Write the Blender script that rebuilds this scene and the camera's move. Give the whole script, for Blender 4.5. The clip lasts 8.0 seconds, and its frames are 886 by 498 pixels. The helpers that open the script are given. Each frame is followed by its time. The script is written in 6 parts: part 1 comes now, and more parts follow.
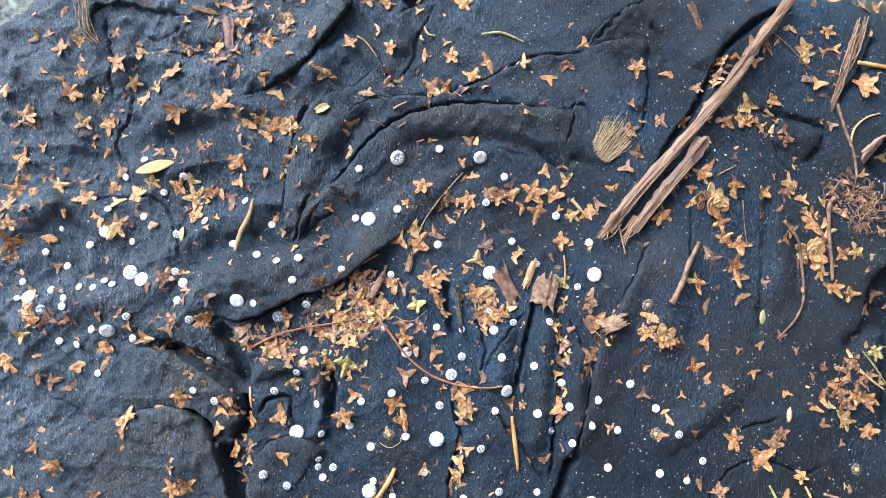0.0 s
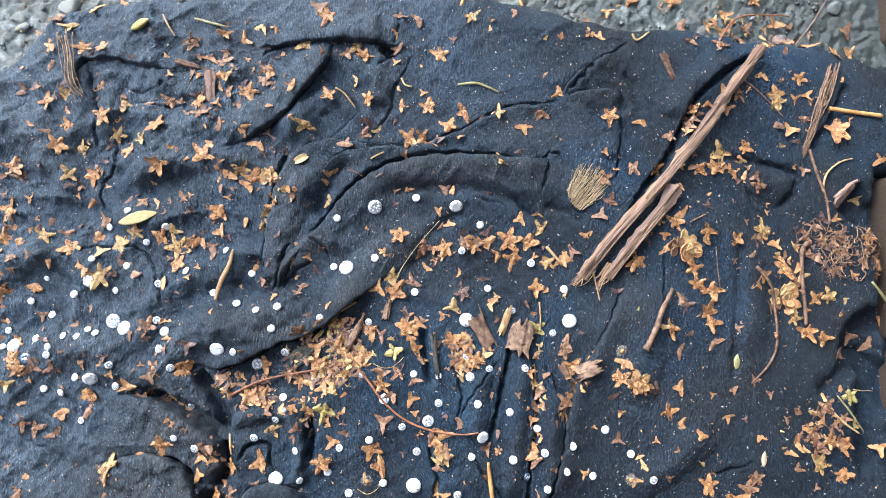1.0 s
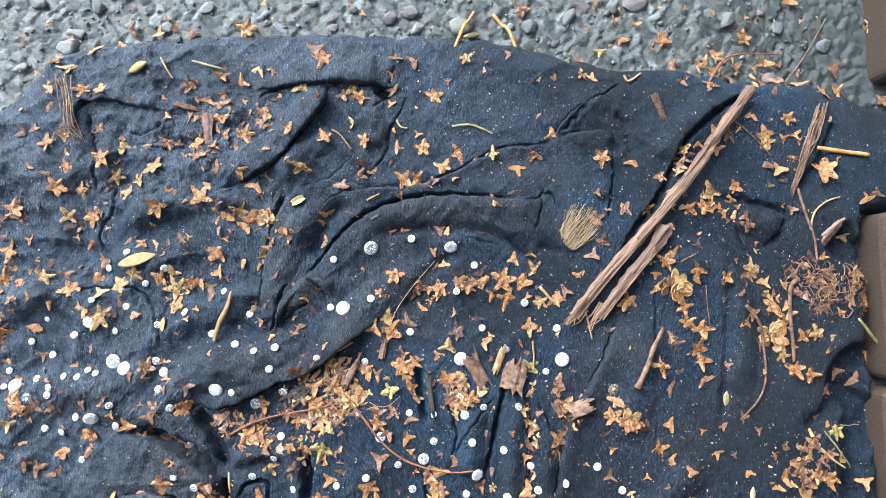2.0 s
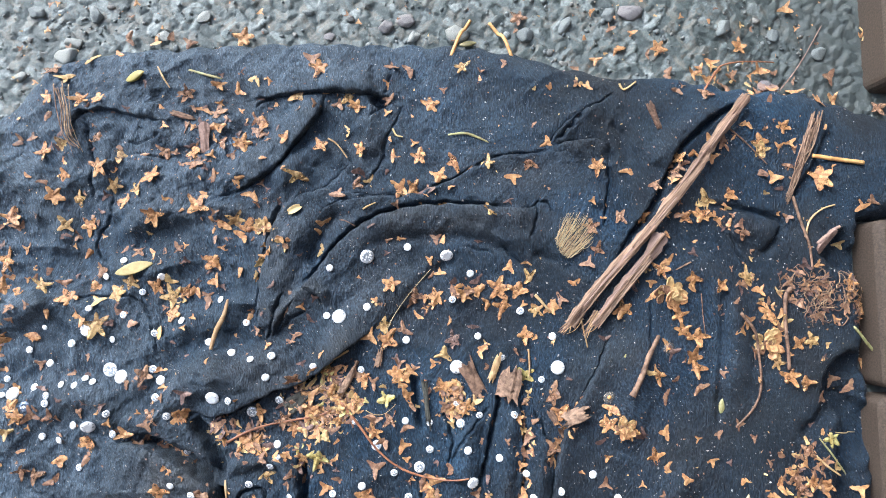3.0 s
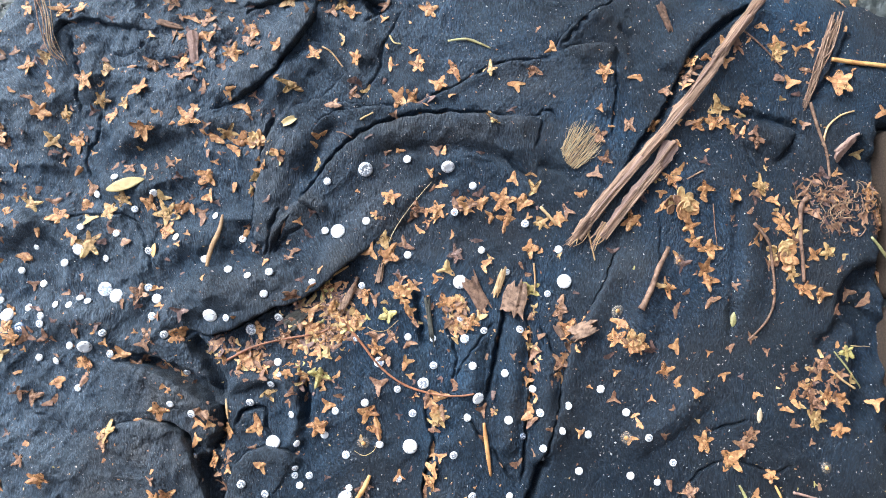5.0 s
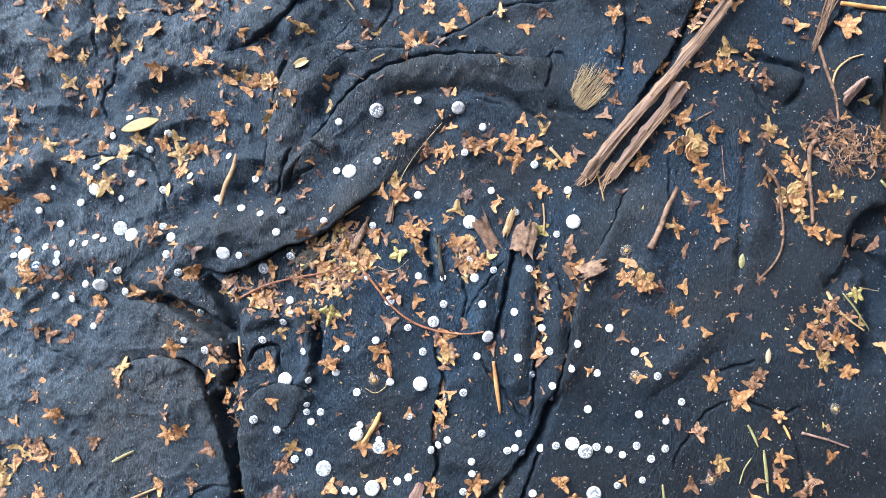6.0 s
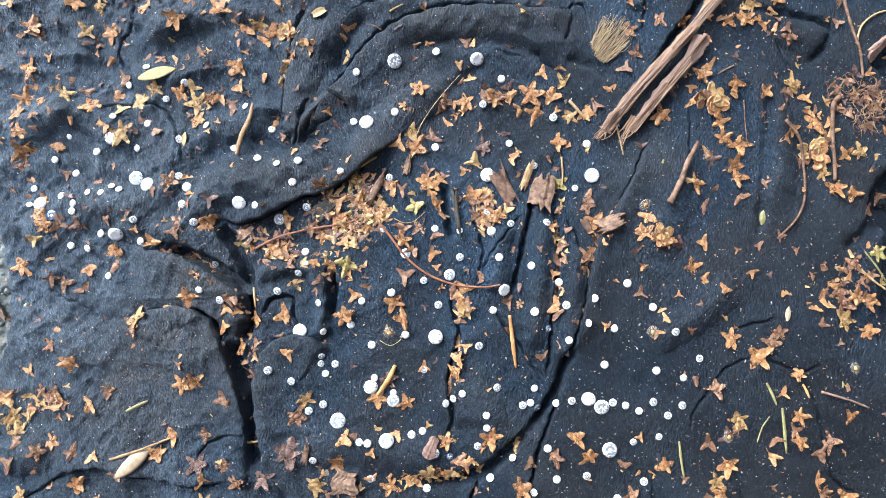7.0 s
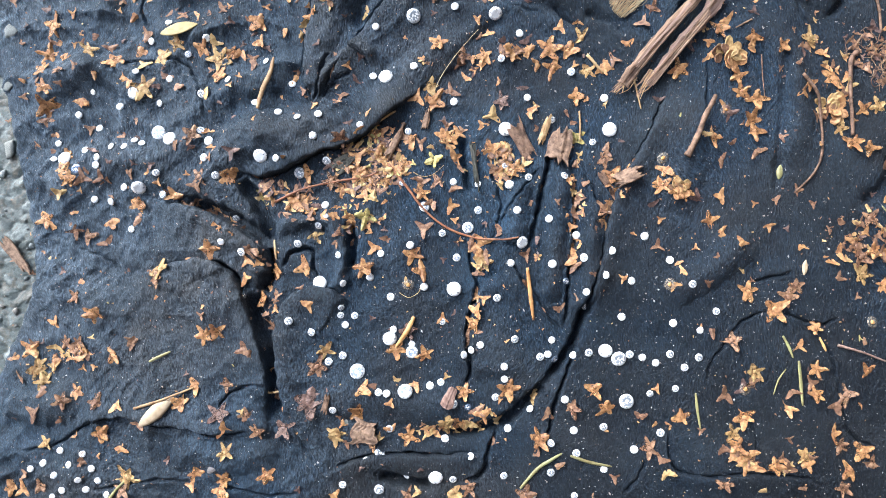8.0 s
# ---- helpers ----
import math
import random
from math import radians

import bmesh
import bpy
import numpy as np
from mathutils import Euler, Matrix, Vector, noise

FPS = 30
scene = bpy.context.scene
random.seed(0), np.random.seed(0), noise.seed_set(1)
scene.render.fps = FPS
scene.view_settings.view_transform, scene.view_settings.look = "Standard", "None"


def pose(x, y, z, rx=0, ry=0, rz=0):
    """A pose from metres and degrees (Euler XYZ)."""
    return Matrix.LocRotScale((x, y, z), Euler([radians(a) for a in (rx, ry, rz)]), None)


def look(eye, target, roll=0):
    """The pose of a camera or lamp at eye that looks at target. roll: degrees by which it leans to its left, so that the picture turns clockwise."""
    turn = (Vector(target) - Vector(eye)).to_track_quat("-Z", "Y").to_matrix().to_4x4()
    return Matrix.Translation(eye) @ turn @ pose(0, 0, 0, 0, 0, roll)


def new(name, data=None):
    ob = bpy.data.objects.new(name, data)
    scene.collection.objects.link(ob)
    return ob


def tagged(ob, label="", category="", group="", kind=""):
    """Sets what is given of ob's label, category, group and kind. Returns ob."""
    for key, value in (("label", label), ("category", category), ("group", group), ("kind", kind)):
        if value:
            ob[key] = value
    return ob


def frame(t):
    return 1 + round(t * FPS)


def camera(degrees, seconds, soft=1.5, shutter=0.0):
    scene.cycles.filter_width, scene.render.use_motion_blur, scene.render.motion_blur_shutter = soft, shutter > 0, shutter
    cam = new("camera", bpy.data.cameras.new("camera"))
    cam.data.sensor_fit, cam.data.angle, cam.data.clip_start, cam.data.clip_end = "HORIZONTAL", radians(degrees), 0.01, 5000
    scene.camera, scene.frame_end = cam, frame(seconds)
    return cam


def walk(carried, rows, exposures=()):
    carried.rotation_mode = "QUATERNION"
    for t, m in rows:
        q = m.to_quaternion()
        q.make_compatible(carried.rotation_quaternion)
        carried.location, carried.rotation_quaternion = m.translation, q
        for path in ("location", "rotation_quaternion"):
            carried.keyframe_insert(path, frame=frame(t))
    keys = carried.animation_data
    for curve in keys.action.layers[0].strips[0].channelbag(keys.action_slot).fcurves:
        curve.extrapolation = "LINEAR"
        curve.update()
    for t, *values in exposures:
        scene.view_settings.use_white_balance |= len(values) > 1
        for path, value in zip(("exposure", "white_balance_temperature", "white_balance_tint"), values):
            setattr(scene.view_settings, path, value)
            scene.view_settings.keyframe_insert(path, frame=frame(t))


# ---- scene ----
# ---- camera ----
cam = camera(72, 8.0, soft=1.0)
walk(cam, [
    (0, pose(-0.0068, -0.0266, 0.3752, 4.06, -1.10, -0.20)),
    (0.5, pose(0.0008, -0.0222, 0.3773, 5.03, -1.03, -0.33)),
    (1, pose(0.0105, -0.0034, 0.3837, 4.92, -0.65, -0.42)),
    (1.5, pose(0.0100, 0.0136, 0.3874, 4.30, -1.03, -0.58)),
    (2.8, pose(0.0153, 0.0294, 0.3980, 5.09, -0.79, -0.53)),
    (3, pose(0.0151, 0.0284, 0.3941, 4.67, -0.85, -0.60)),
    (3.5, pose(0.0203, 0.0179, 0.3861, 4.20, -0.51, -0.92)),
    (4, pose(0.0196, 0.0129, 0.3790, 3.46, -0.54, -1.05)),
    (4.5, pose(0.0175, 0.0054, 0.3774, 2.52, -0.53, -1.25)),
    (5.8, pose(0.0154, -0.0341, 0.3815, 1.19, 0.20, -1.40)),
    (6, pose(0.0136, -0.0436, 0.3814, 1.85, 0.28, -1.26)),
    (6.5, pose(0.0072, -0.0611, 0.3788, 1.57, 0.52, -0.96)),
    (7, pose(0.0062, -0.0704, 0.3774, 1.53, 0.77, -0.63)),
    (7.5, pose(0.0054, -0.0873, 0.3774, 1.37, 1.03, -0.54)),
    (8, pose(-0.0014, -0.0973, 0.3806, 1.21, 1.37, -0.52)),
])

# ---- light: an even, bright overcast sky with a faint sun ----
SUN_HEIGHT, SUN_TURN = 36.0, -42.0
world = bpy.data.worlds.new("overcast")
scene.world = world
world.use_nodes = True
wn = world.node_tree.nodes
sky = wn.new("ShaderNodeTexSky")
sky.sky_type, sky.sun_disc = "NISHITA", False
sky.sun_elevation, sky.sun_rotation = radians(SUN_HEIGHT), radians(SUN_TURN)
sky.air_density, sky.dust_density, sky.ozone_density = 1.0, 3.0, 1.0
world.node_tree.links.new(sky.outputs[0], wn["Background"].inputs[0])
wn["Background"].inputs[1].default_value = 0.125
sun = new("sun", bpy.data.lights.new("sun", "SUN"))
sun.data.energy, sun.data.angle, sun.data.color = 1.3, radians(36), (0.96, 0.98, 1.0)
a, e = radians(SUN_TURN), radians(SUN_HEIGHT)
sun.matrix_world = look((math.sin(a) * math.cos(e) * 5, math.cos(a) * math.cos(e) * 5, math.sin(e) * 5), (0, 0, 0))
scene.view_settings.exposure = 1.75
scene.view_settings.use_white_balance = True
scene.view_settings.white_balance_temperature, scene.view_settings.white_balance_tint = 5800, 5.5

# ---- materials ----
def material(name, rough=0.7, metal=0.0, spec=0.5):
    m = bpy.data.materials.new(name)
    m.use_nodes = True
    b = m.node_tree.nodes["Principled BSDF"]
    b.inputs["Roughness"].default_value = rough
    b.inputs["Metallic"].default_value = metal
    b.inputs["Specular IOR Level"].default_value = spec
    return m, m.node_tree, b


def node(tree, kind, **values):
    n = tree.nodes.new(kind)
    for key, v in values.items():
        n.inputs[key.replace("_", " ")].default_value = v
    return n


def place(tree, scale=(1, 1, 1), turn=0.0):
    """Object coordinates, scaled."""
    tc = tree.nodes.new("ShaderNodeTexCoord")
    mp = tree.nodes.new("ShaderNodeMapping")
    mp.inputs["Scale"].default_value = scale
    mp.inputs["Rotation"].default_value = (0, 0, turn)
    tree.links.new(tc.outputs["Object"], mp.inputs["Vector"])
    return mp.outputs[0]


def ramp(tree, fac, *stops):
    r = tree.nodes.new("ShaderNodeValToRGB")
    el = r.color_ramp.elements
    while len(el) < len(stops):
        el.new(0.5)
    for k, (p, c) in zip(el, stops):
        k.position, k.color = p, (*c, 1)
    tree.links.new(fac, r.inputs[0])
    return r.outputs[0]


def mix(tree, fac, a, b, mode="MIX"):
    n = tree.nodes.new("ShaderNodeMix")
    n.data_type, n.blend_type = "RGBA", mode
    for sock, v in ((n.inputs[0], fac), (n.inputs[6], a), (n.inputs[7], b)):
        if isinstance(v, (int, float)):
            sock.default_value = v
        elif isinstance(v, tuple):
            sock.default_value = (*v, 1)
        else:
            tree.links.new(v, sock)
    return n.outputs[2]


def noise_tex(tree, vec, scale, detail=3.0, rough=0.55, distort=0.0):
    n = node(tree, "ShaderNodeTexNoise", Scale=scale, Detail=detail, Roughness=rough, Distortion=distort)
    tree.links.new(vec, n.inputs["Vector"])
    return n.outputs["Fac"]


def bump(tree, b, height, strength, distance, under=None):
    n = node(tree, "ShaderNodeBump", Strength=strength, Distance=distance)
    tree.links.new(height, n.inputs["Height"])
    if under:
        tree.links.new(under, n.inputs["Normal"])
    tree.links.new(n.outputs[0], b.inputs["Normal"])
    return n.outputs[0]


def cloth_material():
    """Dusty navy crepe: fine ribs that wander with the cloth, charcoal where it is rubbed, blue-grey where silt has
    dried; light is painted in too, paler to the left and darker to the lower right.
    """
    m, t, b = material("crinkled_cloth", 0.64, spec=0.36)
    plain = place(t)
    bend = node(t, "ShaderNodeTexNoise", Scale=11.0, Detail=1.0)
    t.links.new(plain, bend.inputs["Vector"])
    stray = t.nodes.new("ShaderNodeVectorMath")
    stray.operation = "MULTIPLY_ADD"
    stray.inputs[1].default_value = (0.05, 0.05, 0)
    t.links.new(bend.outputs["Color"], stray.inputs[0])
    t.links.new(plain, stray.inputs[2])
    along = t.nodes.new("ShaderNodeMapping")
    along.inputs["Rotation"].default_value = (0, 0, 0.45)
    along.inputs["Scale"].default_value = (1.5, 0.5, 1)
    t.links.new(stray.outputs[0], along.inputs["Vector"])
    dye = ramp(t, noise_tex(t, plain, 9, 5, 0.62), (0.34, (0.0135, 0.019, 0.028)), (0.50, (0.0138, 0.030, 0.053)), (0.66, (0.0158, 0.045, 0.087)))
    # shade put into the colour: darker dye, less dust towards the lower right
    shaded = t.nodes.new("ShaderNodeAttribute")
    shaded.attribute_name = "light_falloff"
    dye = mix(t, ramp(t, shaded.outputs["Fac"], (0.1, (0.15, 0.15, 0.15)), (0.6, (1, 1, 1))), (0.0092, 0.0122, 0.0180), dye)
    soiled = ramp(t, noise_tex(t, plain, 13, 6, 0.62, 0.6), (0.48, (0, 0, 0)), (0.76, (0.45, 0.45, 0.45)))
    col = mix(t, mix(t, 1.0, soiled, shaded.outputs["Color"], "MULTIPLY"), dye, (0.050, 0.067, 0.082))
    worn = t.nodes.new("ShaderNodeAttribute")
    worn.attribute_name = "raised"
    patchy = ramp(t, noise_tex(t, plain, 60, 4, 0.65), (0.3, (0.15, 0.15, 0.15)), (0.62, (0.6, 0.6, 0.6)))
    rub = mix(t, 1.0, ramp(t, worn.outputs["Fac"], (0.15, (0, 0, 0)), (0.75, (1, 1, 1))), patchy, "MULTIPLY")
    col = mix(t, rub, col, (0.060, 0.061, 0.064))
    earth = t.nodes.new("ShaderNodeAttribute")
    earth.attribute_name = "soil"
    earthy = mix(t, 1.0, earth.outputs["Color"], ramp(t, noise_tex(t, plain, 26, 6, 0.7, 0.5), (0.3, (0.25, 0.25, 0.25)), (0.6, (1, 1, 1))), "MULTIPLY")
    col = mix(t, earthy, col, (0.076, 0.071, 0.067))
    # silt film near the rim, broadened to paint the left side as better lit
    lit_silt = t.nodes.new("ShaderNodeAttribute")
    lit_silt.attribute_name = "silt_and_light"
    silt_lightening = mix(t, 1.0, ramp(t, lit_silt.outputs["Fac"], (0.02, (0, 0, 0)), (0.72, (1, 1, 1))), ramp(t, noise_tex(t, plain, 34, 5, 0.65, 0.8), (0.32, (0.12, 0.12, 0.12)), (0.6, (1, 1, 1))), "MULTIPLY")
    col = mix(t, silt_lightening, col, (0.080, 0.110, 0.148))
    thread = noise_tex(t, along.outputs[0], 820, 2, 0.6, 0.3)
    col = mix(t, 0.7, col, ramp(t, thread, (0.34, (0.35, 0.35, 0.36)), (0.50, (0.9, 0.9, 0.9)), (0.68, (2.0, 2.0, 1.98))), "MULTIPLY")
    fleck = ramp(t, noise_tex(t, plain, 480, 3, 0.6), (0.655, (0, 0, 0)), (0.73, (0.6, 0.6, 0.6)))
    col = mix(t, fleck, col, (0.175, 0.175, 0.172))
    t.links.new(col, b.inputs["Base Color"])
    pucker = ramp(t, noise_tex(t, along.outputs[0], 1000, 2, 0.6, 0.4), (0.32, (0, 0, 0)), (0.68, (1, 1, 1)))
    under = bump(t, b, noise_tex(t, plain, 80, 4, 0.6), 0.6, 0.002)
    bump(t, b, pucker, 1.0, 0.0009, under)
    return m


def ground_material():
    """Broken grey stone in dark grit: each stone of its own tone."""
    m, t, b = material("wet_grit", 0.5)
    plain = place(t)
    own = t.nodes.new("ShaderNodeAttribute")
    own.attribute_name = "stone_tone"
    tone = ramp(t, own.outputs["Fac"], (0.15, (0.06, 0.074, 0.074)), (0.4, (0.108, 0.13, 0.128)), (0.55, (0.145, 0.138, 0.118)), (0.7, (0.145, 0.172, 0.172)), (0.9, (0.25, 0.275, 0.27)))
    grain = ramp(t, noise_tex(t, plain, 520, 5, 0.75), (0.34, (0.6, 0.61, 0.60)), (0.52, (1.0, 1.0, 0.98)), (0.68, (1.5, 1.47, 1.42)))
    col = mix(t, 0.85, tone, grain, "MULTIPLY")
    # dark joints between stones, plus painted shade in the gap by the pavers
    silt_shading = t.nodes.new("ShaderNodeAttribute")
    silt_shading.attribute_name = "joint_and_gap_shade"
    col = mix(t, silt_shading.outputs["Fac"], col, (0.06, 0.07, 0.068))
    t.links.new(col, b.inputs["Base Color"])
    bump(t, b, noise_tex(t, plain, 700, 4, 0.7), 0.7, 0.0008)
    return m


def stone_material(name, low, high, rough=0.45):
    """Grit and pebbles, each piece of its own tone."""
    m, t, b = material(name, rough)
    g = t.nodes.new("ShaderNodeNewGeometry")
    mid = tuple((x + y) / 2 for x, y in zip(low, high))
    rust = (mid[0] * 1.15, mid[1] * 0.95, mid[2] * 0.85)
    own = ramp(t, g.outputs["Random Per Island"], (0.0, low), (0.35, tuple(0.8 * x for x in mid)), (0.6, rust), (0.8, mid), (1.0, high))
    grain = ramp(t, noise_tex(t, place(t), 750, 5, 0.75), (0.34, (0.35, 0.36, 0.37)), (0.52, (0.95, 0.95, 0.95)), (0.68, (1.6, 1.58, 1.55)))
    t.links.new(mix(t, 0.8, own, grain, "MULTIPLY"), b.inputs["Base Color"])
    bump(t, b, noise_tex(t, place(t), 700, 3), 0.5, 0.0006)
    return m


def plant_material(name, pale, deep, rough=0.55, scale=180.0, stretch=(1, 1, 1), waxy=0.0, tipped=False, grain=None):
    """Dry plant matter: blotched between two tones, each piece a little different."""
    m, t, b = material(name, rough)
    info = t.nodes.new("ShaderNodeObjectInfo")
    geo = t.nodes.new("ShaderNodeNewGeometry")
    mp = t.nodes.new("ShaderNodeMapping")
    mp.inputs["Scale"].default_value = stretch
    if grain is not None:  # runs along a direction in degrees
        mp.vector_type = "TEXTURE"
        mp.inputs["Rotation"].default_value = (0, 0, radians(grain))
        mp.inputs["Scale"].default_value = (14, 1, 1)
    t.links.new(geo.outputs["Position"], mp.inputs["Vector"])
    add = t.nodes.new("ShaderNodeVectorMath")
    add.operation = "ADD"
    t.links.new(mp.outputs[0], add.inputs[0])
    t.links.new(info.outputs["Random"], add.inputs[1])
    blot = noise_tex(t, add.outputs[0], scale, 4, 0.65, 0.4)
    col = ramp(t, blot, (0.36, deep), (0.50, tuple(0.45 * x + 0.55 * y for x, y in zip(deep, pale))), (0.62, pale))
    if tipped:  # petals wither from the heart outwards
        tc = t.nodes.new("ShaderNodeTexCoord")
        sep = t.nodes.new("ShaderNodeSeparateXYZ")
        t.links.new(tc.outputs["Object"], sep.inputs[0])
        heart = ramp(t, sep.outputs["X"], (0.05, (0.82, 0.74, 0.68)), (0.25, (1.0, 0.98, 0.95)), (0.47, (1.12, 1.12, 1.08)), (0.54, (0.7, 0.6, 0.55)))
        col = mix(t, 1.0, col, heart, "MULTIPLY")
    own = t.nodes.new("ShaderNodeMath")
    own.operation = "ADD"
    t.links.new(info.outputs["Random"], own.inputs[0])
    t.links.new(geo.outputs["Random Per Island"], own.inputs[1])
    half = t.nodes.new("ShaderNodeMath")
    half.operation = "MULTIPLY"
    half.inputs[1].default_value = 0.5
    t.links.new(own.outputs[0], half.inputs[0])
    tone = ramp(t, half.outputs[0], (0.14, (0.44, 0.37, 0.36)), (0.36, (0.80, 0.72, 0.68)), (0.48, (0.98, 0.93, 0.88)), (0.6, (1.04, 1.02, 0.98)), (0.9, (1.15, 1.15, 1.1)))
    t.links.new(mix(t, 0.9, col, tone, "MULTIPLY"), b.inputs["Base Color"])
    b.inputs["Coat Weight"].default_value = waxy
    b.inputs["Coat Roughness"].default_value = 0.35
    if tipped:  # wet petals let some of the cloth through
        thin = ramp(t, noise_tex(t, add.outputs[0], 260, 3), (0.38, (0.45, 0.45, 0.45)), (0.56, (1, 1, 1)))
        t.links.new(thin, b.inputs["Alpha"])
    bump(t, b, blot, 0.4, 0.0006)
    return m


def crystal_material(name, colour, rough, metal):
    m, t, b = material(name, rough, metal, 0.8)
    b.inputs["Coat Weight"].default_value = 1.0
    b.inputs["Coat Roughness"].default_value = 0.03
    haze = ramp(t, noise_tex(t, place(t), 3.2, 3, 0.6), (0.36, tuple(0.9 * c for c in colour)), (0.58, colour))
    t.links.new(haze, b.inputs["Base Color"])
    return m


CLOTH = cloth_material()
GRIT = ground_material()
GRAVEL = stone_material("gravel_stones", (0.085, 0.10, 0.10), (0.25, 0.27, 0.265))
PALE_STONE = stone_material("pale_stone", (0.19, 0.20, 0.185), (0.33, 0.335, 0.31))
PINK_STONE = stone_material("mauve_stone", (0.17, 0.155, 0.155), (0.26, 0.24, 0.24))
PAVER = stone_material("brown_concrete", (0.045, 0.038, 0.031), (0.066, 0.056, 0.046), 0.75)
LINT = stone_material("pale_lint", (0.12, 0.12, 0.12), (0.6, 0.6, 0.6), 0.9)
PETAL_TONES = {
    "o": ("orange", (0.55, 0.32, 0.145), (0.30, 0.138, 0.062), 0.1),
    "y": ("straw", (0.53, 0.385, 0.18), (0.34, 0.20, 0.085), 0.1),
    "b": ("brown", (0.36, 0.215, 0.130), (0.15, 0.078, 0.052), 0.0),
    "p": ("mauve_brown", (0.25, 0.165, 0.145), (0.10, 0.062, 0.055), 0.0),
    "g": ("greenish", (0.52, 0.50, 0.22), (0.36, 0.28, 0.08), 0.1),
}
PETAL = {k: plant_material(n + "_petal", pale, deep, 0.6, 420, waxy=w) for k, (n, pale, deep, w) in PETAL_TONES.items()}
PETAL_TIPPED = {k: plant_material(n + "_tipped_petal", pale, deep, 0.6, 420, waxy=w, tipped=True) for k, (n, pale, deep, w) in PETAL_TONES.items()}
STEM = {
    "g": plant_material("green_needle", (0.36, 0.36, 0.17), (0.22, 0.19, 0.08), 0.5, 160, waxy=0.2),
    "s": plant_material("straw", (0.58, 0.42, 0.23), (0.34, 0.21, 0.10), 0.55, 140),
    "y": plant_material("pale_straw", (0.66, 0.52, 0.27), (0.45, 0.32, 0.13), 0.55, 140),
    "t": plant_material("brown_bark", (0.30, 0.195, 0.135), (0.10, 0.06, 0.042), 0.75, 260),
    "r": plant_material("red_brown_twig", (0.36, 0.16, 0.085), (0.19, 0.075, 0.04), 0.5, 150),
    "o": plant_material("orange_wood", (0.70, 0.42, 0.17), (0.48, 0.23, 0.08), 0.55, 140),
    "p": plant_material("mauve_bark", (0.36, 0.245, 0.205), (0.18, 0.11, 0.09), 0.7, 200),
    "f": plant_material("grey_straw", (0.50, 0.43, 0.29), (0.32, 0.26, 0.16), 0.6, 200),
    "n": plant_material("tan_root", (0.42, 0.30, 0.19), (0.16, 0.10, 0.06), 0.7, 300),
    "T": plant_material("grained_bark", (0.33, 0.215, 0.15), (0.085, 0.05, 0.036), 0.75, 700, grain=50),
    "P": plant_material("grained_inner_bark", (0.38, 0.26, 0.215), (0.17, 0.105, 0.085), 0.7, 500, grain=50),
    "c": plant_material("pale_seed", (0.66, 0.56, 0.40), (0.50, 0.40, 0.26), 0.5, 150),
    "k": plant_material("yellow_green_pod", (0.44, 0.40, 0.13), (0.28, 0.22, 0.06), 0.5, 150),
    "l": plant_material("tan_leaf", (0.50, 0.42, 0.19), (0.35, 0.26, 0.10), 0.5, 150),
    "d": plant_material("grey_bark", (0.075, 0.075, 0.062), (0.03, 0.03, 0.027), 0.75, 200),
}
WING = plant_material("papery_wing", (0.42, 0.38, 0.33), (0.30, 0.25, 0.20), 0.4, 260)
WING.node_tree.nodes["Principled BSDF"].inputs["Alpha"].default_value = 0.38
CRYSTAL = {
    "w": crystal_material("white_crystal", (0.95, 0.955, 0.965), 0.25, 0.0),
    "c": crystal_material("clear_crystal", (0.92, 0.94, 0.97), 0.15, 0.15),
    "b": crystal_material("bluish_crystal", (0.20, 0.26, 0.36), 0.18, 0.5),
}
TABLE = {
    "w": crystal_material("white_table", (0.88, 0.90, 0.93), 0.2, 0.1),
    "c": crystal_material("clear_table", (0.46, 0.52, 0.60), 0.12, 0.45),
    "b": crystal_material("bluish_table", (0.15, 0.20, 0.29), 0.15, 0.5),
}
DARK_FACET = crystal_material("dark_facet", (0.55, 0.59, 0.65), 0.12, 0.5)

# ---- the lie of the cloth ----
MM = 0.001
GROUND = -0.016
STEP = 0.00075
XS = np.arange(-0.330, 0.3601, STEP)
YS = np.arange(-0.310, 0.2401, STEP)
GX, GY = np.meshgrid(XS, YS)
HEIGHT = np.zeros_like(GX)
OVER_X, OVER_Y = np.zeros_like(GX), np.zeros_like(GX)  # how far the lips of the laps hang over


def base(x, y):
    """The slack lie of the cloth before its folds: flat in the middle, sinking to both sides."""
    z = -0.085 * np.maximum(0, x - 0.15) - 0.06 * np.maximum(0, -0.15 - x) - 0.03 * np.maximum(0, y - 0.12)
    return z + 0.0012 * np.sin(31 * x + 9 * y) * np.sin(27 * y - 14 * x)


def gutter(x):
    """How far the ground sinks towards the pavers."""
    s = np.clip((x - 0.20) / 0.07, 0, 1)
    return 0.012 * s * s * (3 - 2 * s)


def smooth_line(points, steps=7):
    """A Catmull-Rom line through the points."""
    p = np.array([points[0], *points, points[-1]], float)
    out = []
    for a, b, c, d in zip(p, p[1:], p[2:], p[3:]):
        for k in range(steps):
            t = k / steps
            out.append(0.5 * (2 * b + (c - a) * t + (2 * a - 5 * b + 4 * c - d) * t * t + (3 * b - a - 3 * c + d) * t ** 3))
    return np.array(out + [p[-1]])


